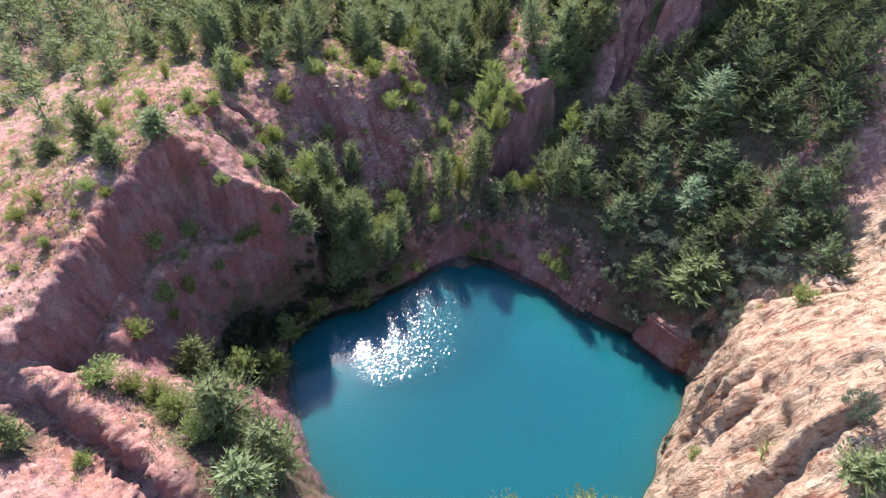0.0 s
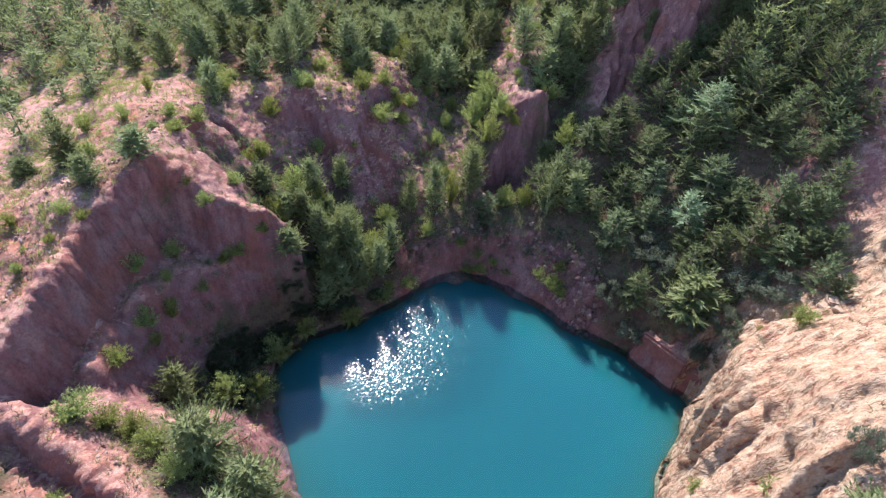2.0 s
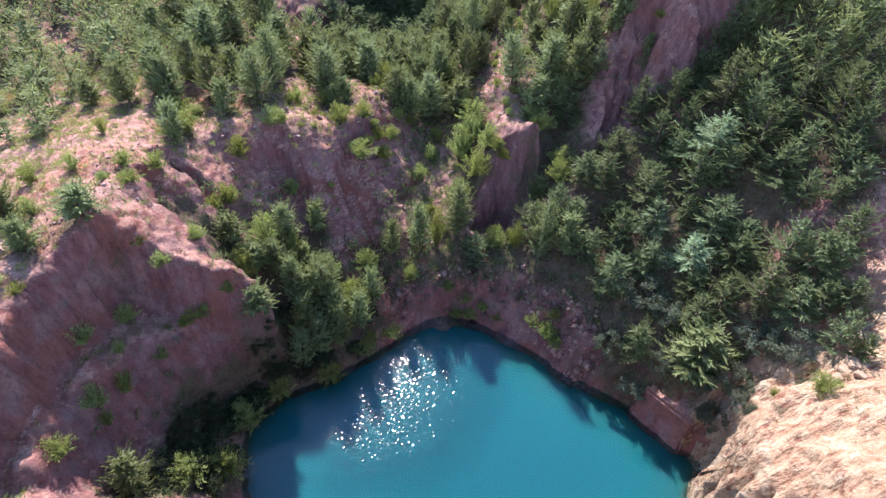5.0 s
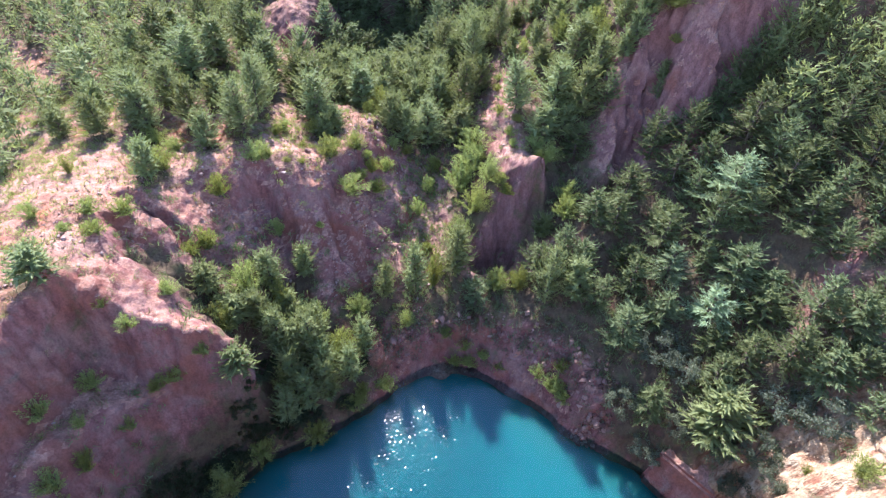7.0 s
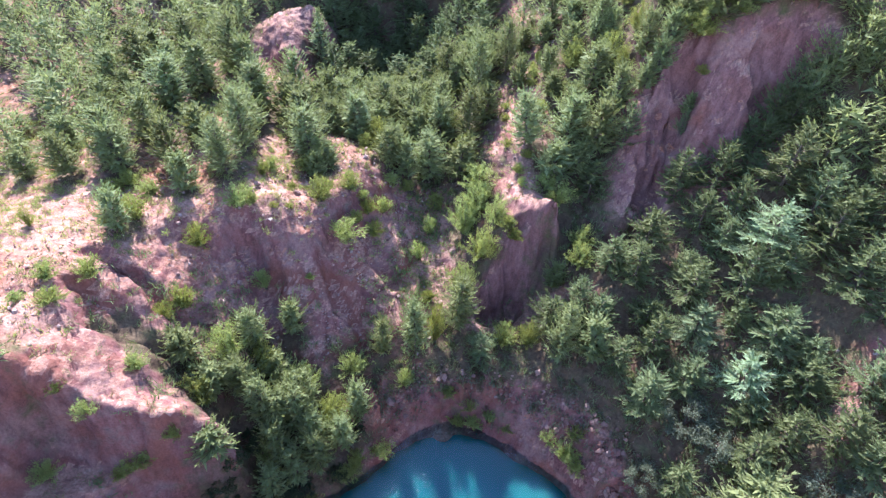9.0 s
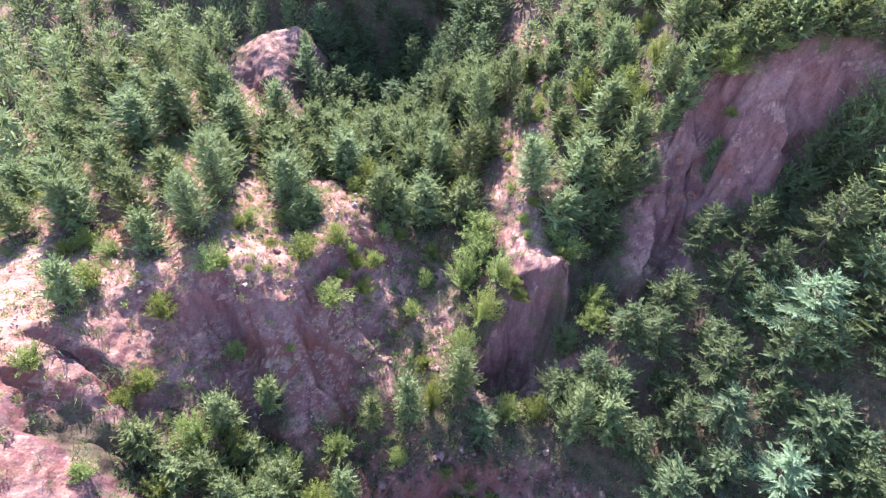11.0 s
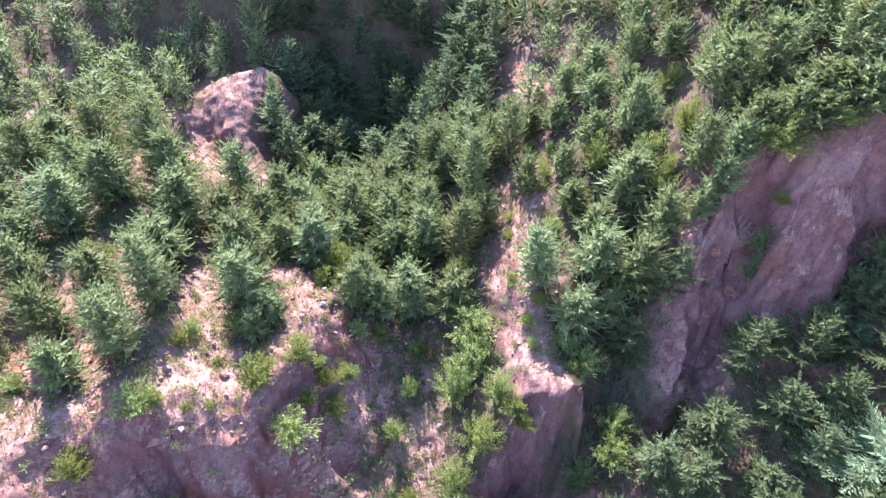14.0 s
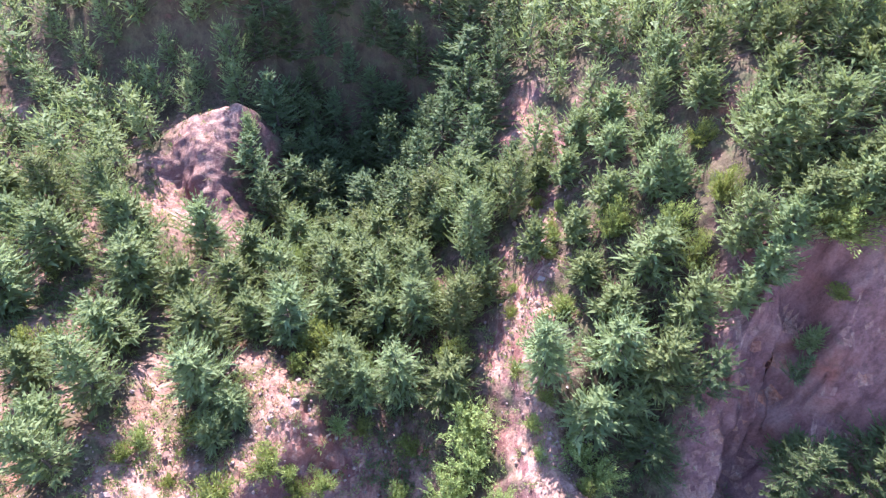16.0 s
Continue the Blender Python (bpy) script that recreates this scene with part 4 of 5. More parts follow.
def build_ground():
    xs, ys = axis(-29.0, 39.0, 0.205, -1200, 1200), axis(12.5, 91.0, 0.215, -1200, 1400)
    x, y = np.meshgrid(xs, ys)
    h = height(x, y)
    gy, gx = np.gradient(h, ys, xs)
    steep = np.clip((np.hypot(gx, gy) - 0.5) / 1.2, 0, 1)
    n = np.stack([-gx, -gy, np.ones_like(h)], -1)
    n /= np.linalg.norm(n, axis=-1, keepdims=True)
    core = np.clip((120 - np.hypot(x, y - 50)) / 40, 0, 1) * np.clip(h / 1.5 + 0.3, 0, 1)
    rills = 1 - np.abs(fbm(x / 1.7, y / 1.7, h / 7, 31, 4)) * 3.2
    lumps = fbm(x / 1.1, y / 1.1, h / 1.1, 41, 3)
    near_water = np.clip(near_line(x, y, ["far_shelf", "sand_foot"], 4.0) * 2, 0, 1) * np.clip((y - 30.5) / 1.5, 0, 1)
    ledges = fbm(x / 5 + h * 0.15, y / 5, h / 0.9, 57, 3)
    sand = np.clip(near_line(x, y, ["sand_crest", "sand_face", "sand_foot", "sand_top", "right_shoulder"], 7.0) * 2.2, 0, 1) * np.clip((38 - y + 0.25 * (x - 28)) / 5, 0, 1) * np.clip((x - 12) / 4, 0, 1)
    # long ledges that climb across the sandstone face
    run, over = 0.96 * x + 0.28 * y, 0.28 * x - 0.96 * y
    q = (over + 0.12 * h + 1.7 * fbm(run / 8, over / 3.5, h / 8, 91, 3)) / 2.3
    step = q - np.floor(q)
    strength = np.clip(0.5 + 1.7 * fbm(run / 6, over / 2.2, h / 5, 97, 2), 0.05, 1.1)
    shelf = strength * (np.where(step < 0.82, step / 0.82, (1 - step) / 0.18) - 0.45)
    chips = fbm(run / 0.9, over / 0.35, h / 0.9, 83, 3)
    # rills that run down the eroded ridge
    rill_at = 0.62 * x + 0.78 * y + 0.5 * fbm(x / 3, y / 3, h / 4, 71, 2)
    rilled = np.abs(fbm(rill_at / 1.5, (0.78 * x - 0.62 * y) / 9, h / 30, 73, 3)) * 3.0
    on_ridge = np.clip(near_line(x, y, ["mid_face", "mid_crest"], 4.5) * 2, 0, 1)
    smooth = 1 - 0.45 * np.clip(near_line(x, y, ["left_face", "left_bench"], 4.0) * 2, 0, 1)
    flutes = np.clip(np.abs(fbm(x / 1.1 + 0.3 * fbm(x / 2, y / 2, h / 3, 66, 2), y / 2.2, h / 12, 67, 3)) * 3.2, 0, 1)
    on_red = np.clip(near_line(x, y, ["outcrop_top", "outcrop_foot", "red_face", "red_slab", "red_gully", "red_alcove"], 3.0) * 2, 0, 1)
    crumbs = fbm(x / 0.45, y / 0.45, h / 0.45, 47, 2)
    # broken edge under the crest of the shaded cliff
    torn = near_line(x, y, ["left_crest", "near_scarp", "near_ridge"], 1.6) * np.abs(fbm(x / 0.8, y / 0.8, h / 2.5, 53, 3))
    push = core * (steep * smooth * (0.34 * rills + 0.3 * lumps + 0.42 * ledges - 0.1) + (1 - steep) * 0.22 * lumps + 0.17 * crumbs + 1.3 * torn - on_red * steep * 0.45 * (1 - flutes)
                   - on_ridge * steep * 0.6 * (1 - np.clip(rilled, 0, 1)) + sand * (0.35 + 0.65 * steep) * (0.2 * chips + 0.25 * lumps + 1.7 * shelf))
    p = np.stack([x, y, h], -1) + n * push[..., None]
    # soil kinds: pale sandstone, red clay, forest litter with some shade painted in
    red = np.clip(near_line(x, y, ["outcrop_top", "outcrop_foot", "red_foot", "red_face", "red_top", "red_slab", "scarp", "scarp_face"], 4.0) * 2, 0, 1)
    litter_shade = np.zeros_like(h)
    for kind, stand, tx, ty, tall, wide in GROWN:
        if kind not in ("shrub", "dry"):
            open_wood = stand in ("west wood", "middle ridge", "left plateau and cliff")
            litter_shade = np.maximum(litter_shade, np.clip(1.3 - np.hypot(x - tx, y - ty) / ((0.72 if open_wood else 0.8) * wide + 0.3), 0, 1))
    # litter on this bank also stands in for the darkness under its trees
    litter_shade = np.maximum(litter_shade, near_water * (x > 19))
    # cliff foot darkened with the litter colour in place of deep shade
    litter_shade = np.maximum(litter_shade, np.clip(near_line(x, y, ["left_foot", "nose_back", "spur_side"], 2.0) * 2.0, 0, 1))
    litter_shade = np.maximum(litter_shade, np.clip(near_line(x, y, ["right_wood", "right_wood_up", "far_shelf", "right_top_wood", "valley", "spine_east"], 6.0) * 1.6, 0, 1))
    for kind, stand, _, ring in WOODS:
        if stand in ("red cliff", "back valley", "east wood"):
            litter_shade = np.maximum(litter_shade, (1.0 if stand == "east wood" else 0.8) * inside(x, y, ring))
    litter_shade = np.maximum(litter_shade, np.clip((y - 92) / 10, 0, 1)) * (1 - 0.8 * near_line(x, y, ["scarp", "scarp_face", "spine", "red_face", "right_strip", "far_band", "outcrop_top", "outcrop_foot", "right_shoulder", "left_crest"], 1.3)) * (1 - np.clip(1.6 * near_line(x, y, ["red_slab", "red_gully", "red_face", "red_alcove"], 3.2), 0, 1)) * (1 - sand)
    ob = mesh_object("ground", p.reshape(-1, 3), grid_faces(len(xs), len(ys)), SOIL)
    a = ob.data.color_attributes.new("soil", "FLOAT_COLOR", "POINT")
    a.data.foreach_set("color", np.stack([sand, red, litter_shade, np.ones_like(sand)], -1).ravel())
    tagged(ob, "eroded pink and rust clay slopes of an old open pit", "ground", kind="structure")
    return ob


def build_water():
    """The flat surface, and the cloudy water that the eye meets a little way below it."""
    xs, ys = np.arange(-18, 30, 0.5), np.arange(8, 50, 0.5)
    x, y = np.meshgrid(xs, ys)
    d = np.clip(shore_distance(x, y) / 10, 0, 1)
    # wavelets: a breeze ruffles a patch off the far shore, the rest lies nearly still
    wx = np.concatenate([np.arange(-18, -11, 1.0), np.arange(-11, 11, 0.1), np.arange(11, 30.5, 1.0)])
    wy = np.concatenate([np.arange(8, 24, 1.0), np.arange(24, 47.5, 0.1), np.arange(47.5, 50.5, 1.0)])
    gx, gy = np.meshgrid(wx, wy)
    far_off = np.hypot((gx - 0.2) / 1.1, gy - 37.4) + 3.5 * fbm(gx / 5, gy / 5, 0 * gx, 201, 3)
    ruffle = np.clip((9.4 - far_off) / 4.5, 0, 1)
    rng = np.random.default_rng(17)
    lift = 0.0033 * ruffle * rng.normal(size=gx.shape) + 0.0065 * ruffle * fbm(gx / 0.5, gy / 0.5, 0 * gx, 203, 2)
    skin = mesh_object("water", np.stack([gx, gy, lift], -1).reshape(-1, 3), grid_faces(len(wx), len(wy)), WATER, smooth=False)
    tagged(skin, "turquoise pit lake with a rippled, glittering surface", "lake", kind="structure")
    body = mesh_object("water_body", np.stack([x, y, 0 * x - 0.6], -1).reshape(-1, 3), grid_faces(len(xs), len(ys)), MILK)
    a = body.data.color_attributes.new("depth", "FLOAT_COLOR", "POINT")
    a.data.foreach_set("color", np.stack([d, d, d, np.ones_like(d)], -1).ravel())
    tagged(body, "cloudy turquoise water below the surface of the lake", "lake", kind="structure")


build_ground()
build_water()

# ---- trees: tapered trunk with limbs, crown of many small needle sprays ----
def tube(path, radii, sides=5):
    path = np.array(path)
    verts, faces = [], []
    for k, (p, r) in enumerate(zip(path, radii)):
        d = path[min(k + 1, len(path) - 1)] - path[max(k - 1, 0)]
        d = d / (np.linalg.norm(d) + 1e-9)
        u = np.cross(d, (0.3, 0.9, 0.1))
        u /= np.linalg.norm(u)
        v = np.cross(d, u)
        for s in range(sides):
            a = 2 * math.pi * s / sides
            verts.append(p + r * (math.cos(a) * u + math.sin(a) * v))
    for k in range(len(path) - 1):
        for s in range(sides):
            a, b = k * sides + s, k * sides + (s + 1) % sides
            faces.append((a, b, b + sides, a + sides))
    return verts, faces


class Pile:
    """Gathers pieces into one mesh."""

    def __init__(self):
        self.verts, self.faces = [], []

    def add(self, verts, faces):
        base = len(self.verts)
        self.verts += [tuple(v) for v in verts]
        self.faces += [tuple(base + i for i in f) for f in faces]

    def blades(self, centres, ways, lengths, widths, rng, faces=None, loose=0.4):
        """Small pointed sprays, each from a foot along a way, turned to the light side of its bough, or with a random roll."""
        ways = ways / (np.linalg.norm(ways, axis=1, keepdims=True) + 1e-9)
        spin = rng.normal(size=ways.shape)
        side = np.cross(ways, spin if faces is None else faces / (np.linalg.norm(faces, axis=1, keepdims=True) + 1e-9) + loose * spin)
        side /= np.linalg.norm(side, axis=1, keepdims=True) + 1e-9
        l, w = lengths[:, None], widths[:, None]
        spray = np.stack([centres + side * w, centres - side * w, centres + ways * l], 1).reshape(-1, 3)
        base = len(self.verts)
        self.verts += [tuple(v) for v in spray]
        self.faces += [(base + 3 * i, base + 3 * i + 1, base + 3 * i + 2) for i in range(len(ways))]

    def object(self, name, mat, parent, label=""):
        ob = mesh_object(name, self.verts, self.faces, mat, parent, smooth=False)
        return tagged(ob, label) if label else ob


def conifer(seed, tall, wide, mat, style, name, dense=0.88):
    """A conifer of that height and crown radius. style: pine (bushy, rising bottlebrush boughs), fir (open whorls of flat feathery fronds)."""
    rng = np.random.default_rng(seed)
    root = new(name)
    trunk, crown = Pile(), Pile()
    bend = rng.normal(0, 0.03 * tall, 2)
    axis_at = lambda s: np.array([bend[0] * s * s, bend[1] * s * s, tall * s])
    r0 = 0.012 * tall + 0.02
    trunk.add(*tube([axis_at(s) for s in (-0.08, 0.0, 0.15, 0.35, 0.6, 0.85, 0.98)], [r0 * 1.3, r0 * 1.15, r0, r0 * 0.8, r0 * 0.5, r0 * 0.2, 0.008], 5))
    fir = style == "fir"
    low, whorls = (0.08, int(3.5 + 1.75 * tall)) if fir else (0.10, int(5 + 2.4 * tall))
    lean = rng.uniform(0, 6.28)
    foot, way, length, width, lit = [], [], [], [], []

    def spray(at, toward_, long_, broad_):
        rim = (at - axis_at(min(at[2] / tall, 1.0))) * (0.5, 0.5, 0.0) / wide
        lit.append(rim * (1.7 if fir else 2.5) + np.array([0, 0, 1.0]))
        foot.append(at)
        way.append(toward_)
        length.append(long_)
        width.append(broad_ / dense)

    for ring in range(whorls):
        s = min(max(low + (0.95 - low) * (ring + rng.uniform(-0.3, 0.3)) / (whorls - 1), low), 0.96)
        reach = wide * ((1 - s) ** 0.8 * 1.25 * min(1, 0.62 + s * 2) if fir else (1 - s) ** 0.62 * 1.16 * min(1, 0.55 + s * 1.7)) + 0.16
        arms = (6 if s < 0.65 else 5) if fir else (7 if s < 0.5 else 6)
        turn = rng.uniform(0, 6.28)
        for b in range(arms):
            if rng.random() < 0.07:
                continue
            az = turn + 6.283 * (b + rng.uniform(-0.4, 0.4)) / arms
            r = reach * rng.uniform(0.62, 1.16) * (1 + 0.12 * math.cos(az - lean))
            rise = (0.05 + 0.8 * s if fir else 0.35 + 0.8 * s) + rng.normal(0, 0.16)
            out = np.array([math.cos(az), math.sin(az), 0.0])
            across = np.array([-out[1], out[0], 0.0]) + np.array([0, 0, rng.normal(0, 0.2)])
            at, curve = axis_at(s), 0.28 if fir else 0.4
            limb = lambda u: at + out * r * u + np.array([0, 0, r * (rise * u + curve * (u * u - u * 0.5))])
            if r > 0.7:
                trunk.add(*tube([limb(0), limb(0.5), limb(0.9)], [0.014 + 0.008 * r, 0.010 + 0.004 * r, 0.005], 3))
            count = int(r / (0.15 if fir else 0.17) * dense) + 3
            for k in range(count):
                u = 0.22 + 0.78 * (k + rng.uniform(0, 0.8)) / count
                p = limb(u)
                tangent = limb(u + 0.05) - limb(u - 0.05)
                tangent /= np.linalg.norm(tangent)
                side = (0.12 + (0.36 if fir else 0.22) * r * (1.05 - u)) * min(1.0, u / 0.4) * rng.uniform(0.75, 1.15)
                for hand in (-1, 1):
                    if fir:
                        twig = tangent * 0.75 + across * hand * rng.uniform(0.6, 0.9) + np.array([0, 0, rng.uniform(-0.05, 0.2)])
                    else:
                        spin = rng.uniform(0, 6.28)
                        twig = tangent * 0.8 + across * math.cos(spin) * 0.8 + np.array([0, 0, 0.2 + 0.6 * math.sin(spin)])
                    bits = max(1, int(side / (0.13 if fir else 0.10) * dense))
                    for q in range(bits):
                        at_q = p + twig * side * (q / bits)
                        spray(at_q, twig + rng.normal(0, 0.22, 3) + np.array([0, 0, 0.12]), rng.uniform(0.13, 0.25), rng.uniform(0.018, 0.028) if fir else rng.uniform(0.014, 0.023))
                        if q % 2 == 0:
                            spray(at_q, twig * 0.6 + tangent * 0.5 + rng.normal(0, 0.3, 3) + np.array([0, 0, 0.2]), rng.uniform(0.12, 0.23), rng.uniform(0.018, 0.028) if fir else rng.uniform(0.014, 0.023))
                spray(p, tangent + np.array([0, 0, 0.45]) + rng.normal(0, 0.2, 3), rng.uniform(0.16, 0.28), 0.036)
            for k in range(3):
                spray(limb(0.96), limb(1.0) - limb(0.9) + rng.normal(0, 0.05, 3), rng.uniform(0.18, 0.34), 0.034)
            # broad sprays close the crown round the trunk and under the boughs
            for k in range(6):
                spray(limb(rng.uniform(0.05, 0.66)) - np.array([0, 0, rng.uniform(0.02, 0.12)]), out + across * rng.normal(0, 0.8) + np.array([0, 0, rng.normal(0, 0.35)]), min(0.55, 0.2 + 0.26 * r) * rng.uniform(0.7, 1.2), rng.uniform(0.06, 0.11))
    for k in range(16):
        spray(axis_at(0.88 + 0.10 * rng.random()), rng.normal(0, 0.4, 3) + np.array([0, 0, 1.1]), rng.uniform(0.2, 0.42), 0.034)
    crown.blades(np.array(foot), np.array(way), np.array(length), np.array(width), rng, np.array(lit), 0.24)
    trunk.object("trunk", BARK, root)
    crown.object("crown", mat, root)
    return root


def broadleaf(seed, tall, wide, mat, name, leaf=0.17, count=1000):
    """A bush or small tree: several stems and leaf clumps with gaps between them."""
    rng = np.random.default_rng(seed)
    root = new(name)
    stems, crown = Pile(), Pile()
    foot, way, lit = [], [], []
    clumps = int(18 + 11 * wide)
    for k in range(clumps):
        az, u = rng.uniform(0, 6.28), math.sqrt(rng.uniform(0.02, 1))
        top = np.array([math.cos(az) * wide * u * 0.85, math.sin(az) * wide * u * 0.85, tall * (0.22 + 0.68 * rng.random() * (1.15 - 0.65 * u))])
        if k < 9:
            mid = top * (0.45, 0.45, 0.6) + rng.normal(0, 0.05 * tall, 3)
            stems.add(*tube([(rng.normal(0, 0.05), rng.normal(0, 0.05), -0.2), mid, top], [0.018 + 0.010 * tall, 0.014 + 0.004 * tall, 0.006], 4))
        size = wide * rng.uniform(0.13, 0.28)
        n = max(8, count // clumps)
        d = rng.normal(size=(n, 3))
        d /= np.linalg.norm(d, axis=1, keepdims=True)
        foot.append(top + d * size * rng.uniform(0.3, 1.0, (n, 1)) * (1, 1, 0.75))
        lit.append(d + (0, 0, 0.6) + 0.5 * top / np.linalg.norm(top))
        way.append(np.cross(d, rng.normal(size=(n, 3))) + d * 0.4 + (0, 0, 0.25))
    foot, way = np.concatenate(foot), np.concatenate(way)
    foot[:, 2] = np.maximum(foot[:, 2], 0.03)
    crown.blades(foot, way, rng.uniform(0.7, 1.5, len(foot)) * leaf, rng.uniform(0.2, 0.38, len(foot)) * leaf, rng, np.concatenate(lit), 0.5)
    stems.object("stem", BARK, root)
    crown.object("crown", mat, root)
    return root


def feathery(seed, tall, wide, mat, name, leaf=0.15, count=1800):
    """A bush or small tree of many fine rising shoots, each set with narrow leaves, in an uneven dome."""
    rng = np.random.default_rng(seed)
    root = new(name)
    stems, crown = Pile(), Pile()
    foot, way, lit = [], [], []
    shoots = int(30 + 26 * wide)
    skew = rng.normal(0, 0.12 * wide, 2)
    for k in range(shoots):
        az, u = rng.uniform(0, 6.28), math.sqrt(rng.random())
        out = np.array([math.cos(az), math.sin(az), 0.0])
        top = out * wide * u * rng.uniform(0.75, 1.08) + np.array([skew[0], skew[1], tall * (1 - 0.62 * u * u) * rng.uniform(0.72, 1.06)])
        base = np.array([rng.normal(0, 0.05), rng.normal(0, 0.05), -0.15])
        at = lambda v: base + (top - base) * np.stack([v ** 1.35, v ** 1.35, v ** 0.9], -1)
        if k % 4 == 0:
            stems.add(*tube([at(np.array(0.0)), at(np.array(0.4)), at(np.array(0.75)), at(np.array(1.0))], [0.014 + 0.008 * tall, 0.011 + 0.004 * tall, 0.008, 0.004], 3))
        n = max(6, count // shoots)
        v = rng.uniform(0.12, 1.0, n) ** 0.75
        p = at(v)
        tangent = at(np.minimum(v + 0.05, 1.05)) - at(v - 0.05)
        tangent /= np.linalg.norm(tangent, axis=1, keepdims=True)
        foot.append(p + rng.normal(0, 0.035 * wide + 0.02, (n, 3)))
        way.append(tangent + rng.normal(0, 0.42, (n, 3)) + (0, 0, 0.2))
        lit.append(1.5 * p / (wide, wide, 1e9) * (1, 1, 0) + (0, 0, 1.0))
    foot, way = np.concatenate(foot), np.concatenate(way)
    foot[:, 2] = np.maximum(foot[:, 2], 0.03)
    crown.blades(foot, way, rng.uniform(0.7, 1.35, len(foot)) * leaf, rng.uniform(0.13, 0.2, len(foot)) * leaf, rng, np.concatenate(lit), 0.35)
    stems.object("stem", BARK, root)
    crown.object("crown", mat, root)
    return root


# ---- the woods: each tree a thing of its own ----
# kind: name, category, label, group and the models to choose from (height, crown width, root)
MODELS = {
    "pine": [(tall, 2 * wide, conifer(10 + k, tall, wide, PINE, "pine", "pine_tree")) for k, (tall, wide) in enumerate([(6.5, 2.3), (6.2, 2.0), (4.6, 1.8), (4.4, 1.6), (4.2, 1.7), (3.0, 1.2), (2.8, 1.1)])],
    "fir": [(tall, 2 * wide, conifer(30 + k, tall, wide, FIR, "fir", "fir_tree")) for k, (tall, wide) in enumerate([(6.4, 2.4), (6.0, 2.1), (4.6, 2.0), (4.4, 1.8), (4.2, 1.9), (3.0, 1.4)])],
    "valley": [(tall, 2 * wide, conifer(40 + k, tall, wide, FIR, "fir", "valley_fir", 0.6)) for k, (tall, wide) in enumerate([(6.6, 2.4), (6.0, 2.1), (5.0, 2.0)])],
    "silver": [(tall, 2 * wide, conifer(50 + k, tall, wide, BLUE, "fir", "silver_fir")) for k, (tall, wide) in enumerate([(5.2, 2.6), (4.4, 2.1)])],
    "leafy": [(tall, 2 * wide, feathery(60 + k, tall, wide, LEAF, "broadleaf_tree", 0.15, 4200)) for k, (tall, wide) in enumerate([(3.2, 1.5), (2.8, 1.4), (3.6, 1.2)])],
    "willow": [(tall, 2 * wide, broadleaf(70 + k, tall, wide, GREY, "willow_bush", 0.12, 3800)) for k, (tall, wide) in enumerate([(3.0, 1.8), (2.6, 1.6)])],
    "shrub": [(tall, 2 * wide, feathery(80 + k, tall, wide, LEAF, "shrub", 0.13, 2000)) for k, (tall, wide) in enumerate([(1.6, 0.9), (1.3, 0.8), (1.8, 0.8), (1.4, 1.0)])],
    "thicket": [(tall, 2 * wide, broadleaf(76 + k, tall, wide, SHADED, "thicket_bush", 0.11, 2400)) for k, (tall, wide) in enumerate([(2.2, 1.4), (1.8, 1.2)])],
    "dry": [(tall, 2 * wide, feathery(88 + k, tall, wide, DRY, "dry_shrub", 0.11, 620)) for k, (tall, wide) in enumerate([(1.3, 0.8), (1.1, 0.9)])],
}
LOOKS = {
    "pine": ("pine", "bushy light green pine", "pines of the pit woods"),
    "fir": ("fir", "dark green conifer with layered fan-shaped boughs", "firs of the steep wood"),
    "valley": ("fir", "dark conifer with drooping layered boughs", "firs of the shaded valley"),
    "silver": ("fir", "pale silvery green conifer with feathery boughs", "silvery firs of the steep wood"),
    "leafy": ("tree", "small broad-leaved bright green tree", "broad-leaved trees at the pit"),
    "willow": ("bush", "grey-green broad-leaved bush with loose foliage", "grey-green bushes by the water"),
    "thicket": ("bush", "bush with leaf colour darkened to look deeply shaded", "dark bushes under the cliff"),
    "shrub": ("shrub", "low bright green shrub", "shrubs on the bare slopes"),
    "dry": ("shrub", "pale dry shrub with bare twigs", "dry shrubs on the bare ground"),
}
STANDS = {"near bank": "on the near bank", "left plateau and cliff": "on the pink clay shoulder", "hollow": "in the wooded hollow", "far shore": "above the lake's far shore",
          "east wood": "in the steep wood", "middle ridge": "on the eroded ridge", "red cliff": "beside the red cliff", "west wood": "in the open wood", "back valley": "in the shaded valley"}


def plant(kind, stand, x, y, z, tall, wide):
    """One tree or bush, from the model nearest to its height, at its own size and turn."""
    near = sorted(MODELS[kind], key=lambda m: abs(m[0] - tall) + choice.random() * 0.9)[0]
    sx, sz = wide / near[1] * 1.15, tall / near[0]
    ob = copy_thing(near[2], pose(x, y, z - 0.05, choice.uniform(-4, 4), choice.uniform(-4, 4), choice.uniform(0, 360)) @ Matrix.Diagonal((sx, sx, sz, 1)))
    category, label, group = LOOKS[kind]
    return tagged(ob, label + " " + STANDS[stand], category, group)


feet = height(np.array([g[2] for g in GROWN]), np.array([g[3] for g in GROWN]))
far_wood = Pile()
LIGHT = [conifer(90 + k, 4.2, 1.7, PINE, "pine", "model") for k in range(3)]
SHAPES = []
for root in LIGHT:
    me = [c for c in root.children if c.name.startswith("crown")][0].data
    co = np.array([v.co for v in me.vertices])
    blade = co.reshape(-1, 3, 3)
    # part of the sprays, a little enlarged
    pick = np.random.default_rng(3).permutation(len(blade))[:900]
    mid = blade.mean(1, keepdims=True)
    SHAPES.append((mid + (blade - mid) * 1.4)[pick].reshape(-1, 3))
MODELS["light"] = [(4.2, 3.4, root) for root in LIGHT]
